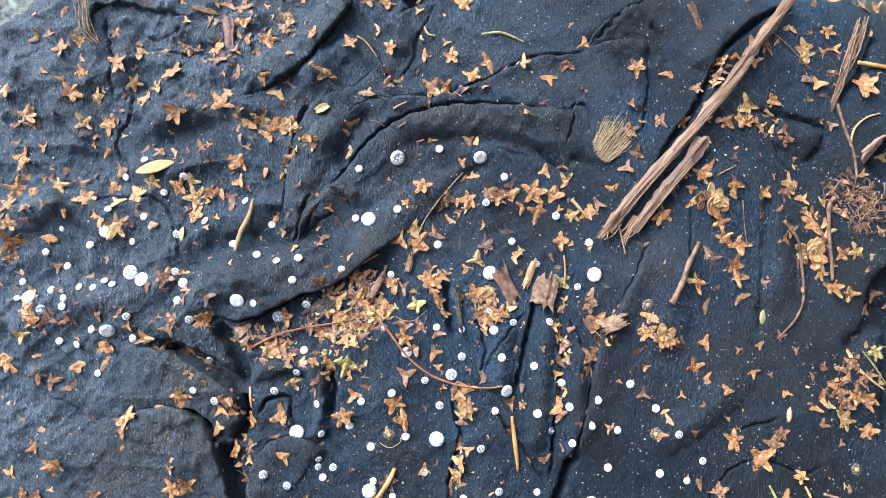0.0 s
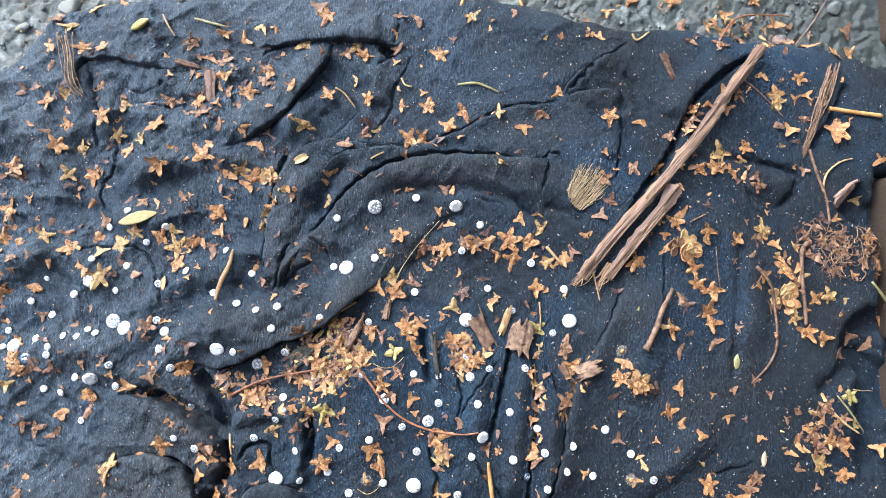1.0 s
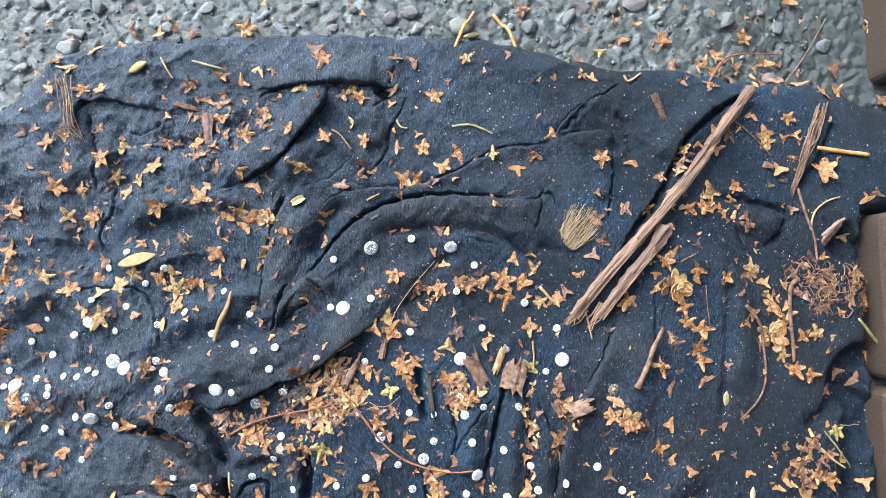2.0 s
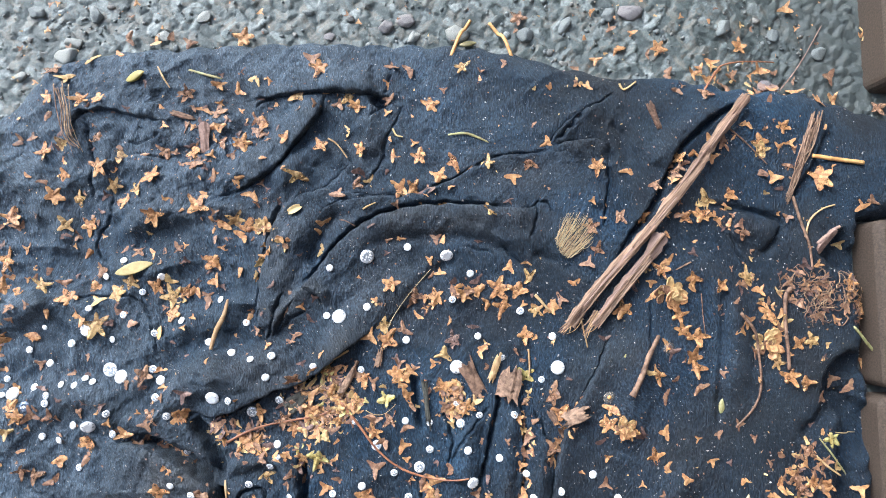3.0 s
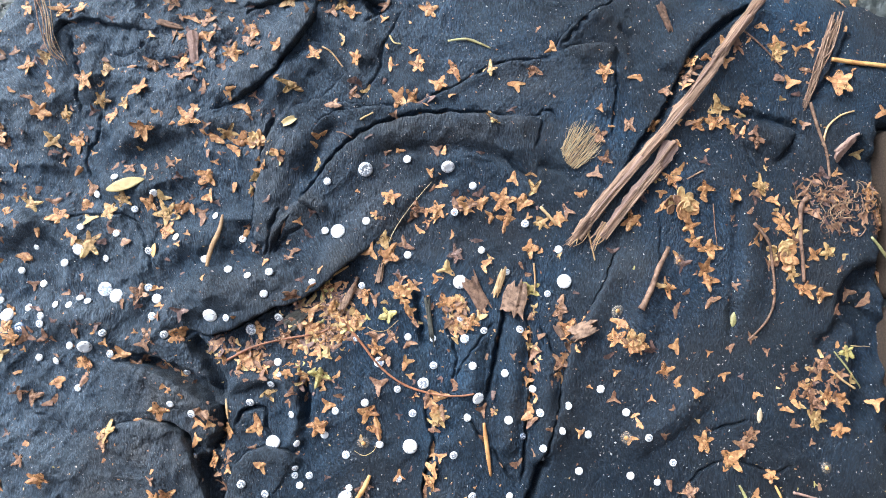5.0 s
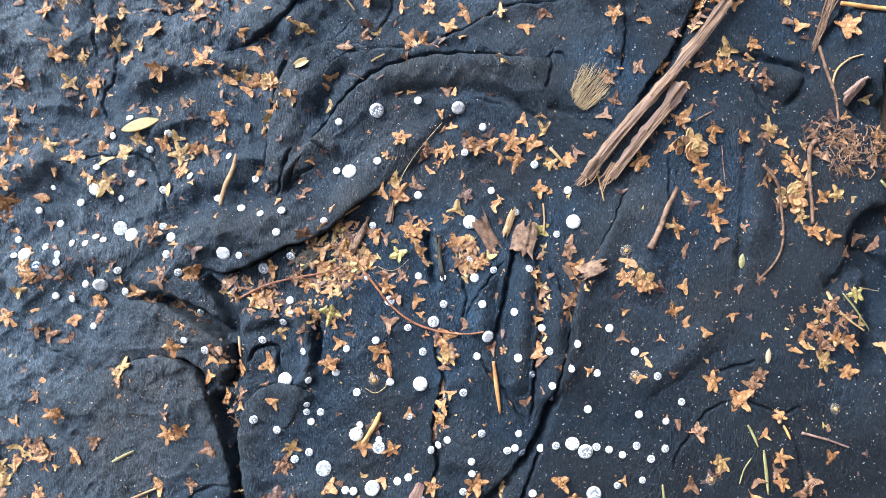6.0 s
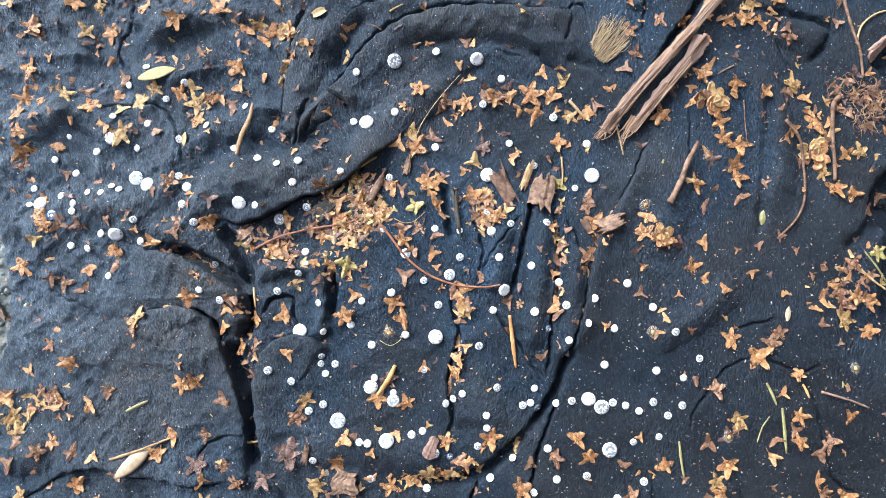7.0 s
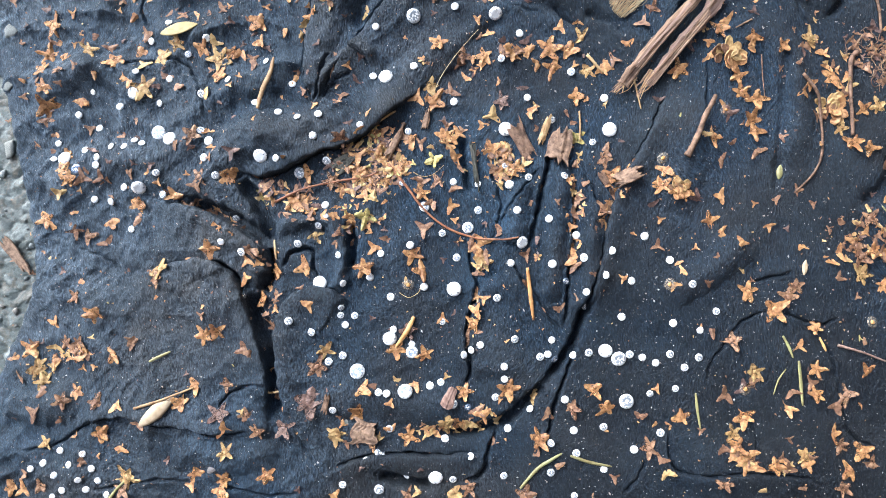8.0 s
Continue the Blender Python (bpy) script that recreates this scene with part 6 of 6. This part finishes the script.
strand("needle", "o", 2.5, [(222.2, -146.1), (224.4, -151.0), (225.8, -154.6)])
strand("wooden_stick", "o", 2.9, [(28.0, 190.6), (35.2, 208.6), (42.1, 221.1)])
strand("wooden_stick", "o", 2.9, [(55.0, 219.1), (62.7, 208.5), (69.1, 191.1)])
strand("needle", "s", 1.8, [(-163.1, 180.9), (-159.4, 173.6), (-155.0, 166.6)])
strand("needle", "g", 2.6, [(-144.0, 179.4), (-131.6, 175.5), (-121.9, 173.1)])
strand("twig", "r", 1.5, [(196.3, 163.4), (210.6, 182.7), (220.9, 189.8), (241.6, 192.9), (259.0, 193.8)])
strand("straw", "p", 0.9, [(263.0, 173.6), (278.7, 192.8), (296.8, 222.1)])
strand("needle", "g", 3.3, [(294.6, 7.2), (304.4, -3.3), (318.2, -17.8), (319.5, -31.2)])
strand("needle", "g", 1.8, [(264.9, -64.7), (274.6, -77.1), (284.5, -89.9)])
strand("straw", "s", 1.8, [(261.8, -75.8), (268.7, -82.2), (277.7, -88.5)])
strand("straw", "s", 0.9, [(276.8, -61.5), (286.0, -62.8), (299.4, -64.6)])
strand("straw", "y", 1.5, [(324.3, 220.7), (327.4, 216.5), (325.7, 210.6)])
strand("straw", "y", 1.8, [(139.9, 169.8), (142.8, 165.8), (151.2, 171.4)])


# ---- bark ----
def flake_mesh(name, colour, length, width, seed, thick=0.22, taper=0.35):
    """A split flake of bark with grain along it and ragged ends."""
    r = random.Random(seed)
    nu, nv = 14, 9
    top, low = [], []
    ends = [(r.uniform(0.0, 0.22), r.uniform(0.0, 0.30)) for _ in range(nv)]
    if colour == "p":  # worn round
        ends = [(0.12 * abs(2 * j / (nv - 1) - 1) ** 3 + r.uniform(0, 0.02), 0.10 * abs(2 * j / (nv - 1) - 1) ** 3 + r.uniform(0, 0.04)) for j in range(nv)]
    groove = [r.uniform(-0.5, 0.5) for _ in range(nv)]
    for i in range(nu):
        for j in range(nv):
            u, v = i / (nu - 1), j / (nv - 1)
            uu = ends[j][0] + u * (1 - ends[j][0] - ends[j][1])
            w = width * (1.05 - taper * uu) * (1 + 0.08 * math.sin(9 * uu + seed))
            x, y = (uu - 0.5) * length, (v - 0.5) * w
            z = thick * width * (0.5 + 0.35 * (1 - (2 * v - 1) ** 2) + 0.28 * groove[j] + 0.1 * r.uniform(-1, 1))
            top.append((x * MM, y * MM, z * MM))
            low.append((x * MM, y * MM, -0.1 * thick * width * MM))
    verts, faces = top + low, []
    k = nu * nv
    for i in range(nu - 1):
        for j in range(nv - 1):
            a = i * nv + j
            faces.append((a, a + nv, a + nv + 1, a + 1))
            faces.append((k + a, k + a + 1, k + a + nv + 1, k + a + nv))
    for i in range(nu - 1):
        a, b = i * nv, i * nv + nv - 1
        faces.append((a, k + a, k + a + nv, a + nv))
        faces.append((b, b + nv, k + b + nv, k + b))
    for j in range(nv - 1):
        a, b = j, (nu - 1) * nv + j
        faces.append((a, a + 1, k + a + 1, k + a))
        faces.append((b, k + b, k + b + 1, b + 1))
    return mesh_from(name, verts, faces, STEM[colour], False)


FLAKE_LABEL = {"t": "ragged brown flake of bark on the cloth", "p": "mauve-brown flake of bark on the cloth", "d": "dark grey-green chip of bark on the cloth", "s": "pale split sliver of wood on the cloth"}


def flake(colour, x, y, length, width, angle):
    ob = new("bark_flake", flake_mesh("bark_flake", colour, length, width, int(abs(x * 7 + y)), 0.22 if width > 5 else 0.4))
    xm, ym = x * MM, y * MM
    ob.matrix_world = Matrix.Translation((xm, ym, rest(xm, ym) + 0.0008)) @ Vector((0, 0, 1)).rotation_difference(lean(xm, ym, 0.006)).to_matrix().to_4x4() @ pose(0, 0, 0, 0, 0, angle)
    tagged(ob, FLAKE_LABEL[colour], "bark", "bark flakes")


flake("p", -131.1, 132.6, 21.6, 6.6, -88)
flake("t", -145.7, 148.1, 19.5, 3.8, -14)
flake("t", 162, 147.6, 21.6, 4.5, -68)
flake("d", -71.3, -34.1, 18.1, 9.7, 40)
flake("t", 39.3, -22.5, 31.3, 10.4, -62)
flake("t", 62.5, -26, 26.1, 16, 75)
flake("s", 53.7, -15.6, 21.6, 4.9, 70)
flake("d", 10.1, -37.9, 33, 3.5, -84)
flake("t", 103.9, -45.7, 20.9, 10.4, 20)
flake("t", -39.6, -22.2, 24.3, 4.9, 60)
flake("t", -292, -91.4, 33.5, 7.1, -52)
flake("t", -59.3, -201.8, 19.4, 15.5, -10)
flake("t", -82.6, -183, 14.1, 3.9, 75)
flake("p", -7.3, -180.7, 14.1, 7.8, 65)
flake("p", 254, 175.6, 15.3, 8.8, 0)
flake("t", 89.7, -46.6, 10.4, 4.9, -60)
flake("t", -20, -8.5, 13.9, 4.2, 78)
flake("p", 280, 64.8, 20.9, 8.3, 45)


def long_bark():
    """The long split strip of bark: a shaft that parts into two frayed prongs."""
    thing = new("bark_strip", None)
    thing.location = (0, 0, 0)
    tagged(thing, "long split strip of brown bark with frayed ends", "bark")
    shaft = [(224.8, 161.1), (213.7, 146.7), (197.1, 125.5), (185.4, 109.5), (172.5, 94.1)]
    prong = [(171.3, 91.4), (155.9, 73.1), (141.5, 57.8), (124.8, 40.0), (109.5, 21.3), (101.4, 10.8)]
    prong_two = [(163.0, 67.8), (153.2, 53.0), (139.6, 38.4), (126.8, 22.4), (116.4, 10.6)]

    def strip(name, pts, w0, w1, thick, seed, up, colour="T", label=""):
        line = drape(pts, 6, 5, 6, up)
        n = len(line)
        r = random.Random(seed)
        ws = [(w0 + (w1 - w0) * i / (n - 1)) * MM * r.uniform(0.9, 1.1) for i in range(n)]
        vs, fs = sweep(line, ws, thick, seed, 14, 0.16)
        part(name, mesh_from(name, vs, fs, STEM[colour], False), thing, label)

    strip("shaft", shaft[:-1] + prong[1:], 6.5, 6.5, 0.45, 1, 0.001)
    strip("prong", prong_two, 9.5, 4.5, 0.32, 3, 0.0005, "P", "smooth mauve-brown inner bark")
    r = random.Random(8)
    for base_line, spread in ((shaft, 1.5), (prong, 1.9), (prong_two, 2.0)):
        for k in range(14):
            i = r.randrange(len(base_line) - 1)
            a, b = base_line[i], base_line[min(i + 2, len(base_line) - 1)]
            ox, oy = r.uniform(-spread, spread), r.uniform(-spread, spread)
            mid = ((a[0] + b[0]) / 2 + ox, (a[1] + b[1]) / 2 + oy)
            strip("splinter", [(a[0] + ox, a[1] + oy), mid, (b[0] + ox * 1.2, b[1] + oy * 1.2)], r.uniform(0.8, 2.4), 0.4, 0.5, 20 + k, 0.0025 + r.uniform(0, 0.002), r.choice("TTTP"))
    for end, way in ((prong[-1], (-7, -9)), (prong_two[-1], (-6, -10))):
        for k in range(12):
            ox, oy = r.uniform(-4, 4), r.uniform(-3, 3)
            strip("fibre", [(end[0] + ox + 5, end[1] + oy + 7), (end[0] + ox, end[1] + oy), (end[0] + ox + way[0] * r.uniform(0.3, 1), end[1] + oy + way[1] * r.uniform(0.2, 0.9))], r.uniform(0.6, 1.5), 0.25, 0.6, 60 + k, 0.001, r.choice("TTs"))


long_bark()


def fibre_bundle(name, label, category, colour, lines, width, flat=0.8, second="t"):
    """Loose dry fibres that lie together; each is a part."""
    thing = new(name, None)
    tagged(thing, label, category)
    for k, pts in enumerate(lines):
        line = drape(pts, width, 5, 3, 0.0004 * (k % 5))
        own = 0.55 + 0.9 * ((k * 0.618) % 1)
        vs, fs = sweep(line, [width * own * MM * (1.1 - 0.6 * i / (len(line) - 1)) for i in range(len(line))], flat, k, 5, 0.12)
        part("fibre", mesh_from("fibre", vs, fs, STEM[colour if k % 3 else second]), thing)


def tuft():
    foot = smooth_line([(93.6, 65.6), (96.4, 60.1), (99.8, 55.1), (103.6, 54.6)], 8)
    tips = smooth_line([(102.0, 82.7), (108.2, 82.9), (115.9, 81.5), (119.3, 75.0), (119.4, 65.5)], 8)
    r = random.Random(3)
    lines = []
    for k in range(80):
        u = (k + r.uniform(-1.5, 1.5)) / 79
        f, q = foot[int(max(0, min(1, u)) * (len(foot) - 1))], tips[int(max(0, min(1, u)) * (len(tips) - 1))]
        cut = r.uniform(0.75, 1.05)
        ax, ay = f[0] + r.uniform(-1, 1), f[1] + r.uniform(-1, 1)
        bx, by = ax + (q[0] - ax) * cut, ay + (q[1] - ay) * cut
        lines.append([(ax, ay), (ax * 0.65 + bx * 0.35 + r.uniform(-1.2, 1.2), ay * 0.65 + by * 0.35 + r.uniform(-1.2, 1.2)), (ax * 0.3 + bx * 0.7 + r.uniform(-1.2, 1.2), ay * 0.3 + by * 0.7 + r.uniform(-1.2, 1.2)), (bx, by)])
    fibre_bundle("straw_tuft", "frayed tuft of pale dry straw fibres on the cloth", "straw", "f", lines, 0.36, second="s")


def root_tangle():
    middle = [(250.6, 33.1), (262.4, 36.7), (270.4, 29.2), (277.8, 25.4), (286.4, 30.9), (295.9, 36.5), (302.0, 28.9), (264.8, 19.9), (275.1, 40.3), (289.3, 21.5)]
    r = random.Random(6)
    lines = []
    for k in range(85):
        x, y = r.choice(middle)
        x, y = x + r.gauss(0, 3), y + r.gauss(0, 3)
        a, turn = r.uniform(0, 6.3), r.uniform(-0.5, 0.5)
        run = [(x, y)]
        for _ in range(r.choice((3, 4, 5, 7))):
            a += turn + r.gauss(0, 0.35)
            x, y = x + 2.2 * math.cos(a), y + 2.2 * math.sin(a)
            run.append((x, y))
        lines.append(run)
    fibre_bundle("root_tangle", "matted tangle of dry brown root fibres", "roots", "t", lines, 0.6, 0.7, second="n")


def fibrous_stem():
    for run, spread, count, colour in (([(277.8, 149.6), (270.2, 132.2), (262.7, 116.0), (258.4, 104.6), (252.4, 92.6)], 3.0, 26, "t"), ([(-227.2, 170.5), (-223.3, 155.2), (-219.8, 139.0), (-214.5, 126.0)], 6.0, 9, "n")):
        r = random.Random(count)
        lines = []
        for k in range(count):
            s = spread * r.uniform(-1, 1)
            cut = r.choice((0, 0, 0, 1))
            lines.append([(x + s * (1 - 0.17 * i) + r.uniform(-1.3, 1.3), y + r.uniform(-4, 4)) for i, (x, y) in enumerate(run)][cut:])
        fibre_bundle("fibrous_stem", "frayed brown fibrous plant stem on the cloth", "stem", colour, lines, 0.75, 0.6)


tuft()
root_tangle()
fibrous_stem()


# ---- seeds and pods ----
POD_LABEL = {"l": "dry olive-tan pointed leaf lying on the cloth", "g": "small green leaflet lying on the cloth", "k": "yellow-green seed pod lying on the cloth", "s": "pale smooth winged seed on the cloth", "y": "curled yellow leaflet on the cloth", "o": "narrow orange leaflet on the cloth"}


def pod(colour, x, y, length, width, angle):
    bm = bmesh.new()
    bmesh.ops.create_uvsphere(bm, u_segments=16, v_segments=10, radius=0.5)
    for v in bm.verts:
        c = v.co.copy()
        pinch = 1 - 0.55 * (2 * c.x) ** 2 * (1 if c.x > 0 else 0.5)
        ridge = 1 + 0.05 * math.cos(5 * math.atan2(c.z, c.y))
        v.co = Vector((c.x * length, c.y * width * pinch * ridge + 0.06 * width * math.sin(4 * c.x), c.z * width * (0.5 if colour in "gks" else 0.22) * pinch * ridge + (0 if colour in "gks" else (0.08 if colour == "l" else 0.25) * width * (2 * c.y) ** 2))) * MM
    me = bpy.data.meshes.new("seed_pod")
    bm.to_mesh(me)
    bm.free()
    me.materials.append(STEM[colour] if colour != "s" else STEM["c"])
    me.shade_smooth()
    ob = new("seed_pod", me)
    xm, ym = x * MM, y * MM
    ob.matrix_world = Matrix.Translation((xm, ym, rest(xm, ym) + 0.2 * width * MM)) @ Vector((0, 0, 1)).rotation_difference(lean(xm, ym, 0.006)).to_matrix().to_4x4() @ pose(0, 0, 0, 0, 0, angle)
    tagged(ob, POD_LABEL[colour], "seed", "seeds and leaflets")


pod("l", -173.5, 49.5, 24, 7.5, 14)
pod("k", -176.9, 174, 15.3, 6.6, 12)
pod("s", -188.4, -188.1, 26.1, 9.2, 40)
pod("y", -73.7, 86.4, 13.2, 4.9, 25)
pod("g", 200.9, -42.8, 9.7, 4.2, 75)
pod("o", -156.6, 9, 9, 3.5, 85)
pod("g", 40.3, 204.1, 12.4, 5.1, 8)
pod("s", 214.4, -102.8, 9.7, 3.5, 80)


def papery_seed(x, y, size):
    """A round see-through wing with a kernel in its middle."""
    thing = new("papery_seed", None)
    thing.matrix_world = settle(x, y, RNG.uniform(0, 6.3), 0.0008, 4) @ Matrix.Scale(size * MM, 4)
    tagged(thing, "round see-through papery seed with orange kernel", "seed", "papery seeds")
    r = random.Random(int(abs(x)))
    n = 14
    for name, wide, tall, mat in (("wing", 0.5, 0.03, WING), ("kernel", 0.17, 0.10, STEM["o"])):
        verts, faces = [], []
        for k, z in ((1.0, 0.0), (0.96, tall), (0.5, tall * 1.4)):
            verts += [(wide * k * math.cos(2 * math.pi * i / n) * r.uniform(0.93, 1.05), wide * k * 0.85 * math.sin(2 * math.pi * i / n) * r.uniform(0.93, 1.05), z) for i in range(n)]
        for q in range(2):
            faces += [(q * n + i, q * n + (i + 1) % n, (q + 1) * n + (i + 1) % n, (q + 1) * n + i) for i in range(n)]
        faces.append(tuple(range(2 * n, 3 * n)))
        part(name, mesh_from(name, verts, faces, mat), thing)


for x, y in [(256.7, -137.2), (165.3, -4.6), (128.2, -112.2), (125.2, -34.7)] + [(174.3, -176.9), (-32.0, -111.3)]:
    papery_seed(x, y, 8.0)


# ---- lint and grains ----
def lint(count=9500):
    r = random.Random(31)
    verts, faces = [], []
    for _ in range(count):
        x, y = r.uniform(-0.31, 0.31), r.uniform(-0.27, 0.20)
        if off_cloth(x, y):
            continue
        s = r.choice((0.00012, 0.00016, 0.0002, 0.00025, 0.00035)) if r.random() < 0.97 else 0.0006
        z = rest(x, y)
        a = r.uniform(0, 6.3)
        k = r.uniform(1, 2.2)
        off = len(verts)
        c, n = math.cos(a) * s, math.sin(a) * s
        verts += [(x + c * k, y + n * k, z), (x - n, y + c, z), (x - c * k, y - n * k, z), (x + n, y - c, z), (x, y, z + s * 0.9)]
        faces += [(off + i, off + (i + 1) % 4, off + 4) for i in range(4)]
    tagged(new("lint", mesh_from("lint", verts, faces, LINT, False)), "pale specks of lint and grit strewn over the cloth", "lint", kind="stuff")


lint()
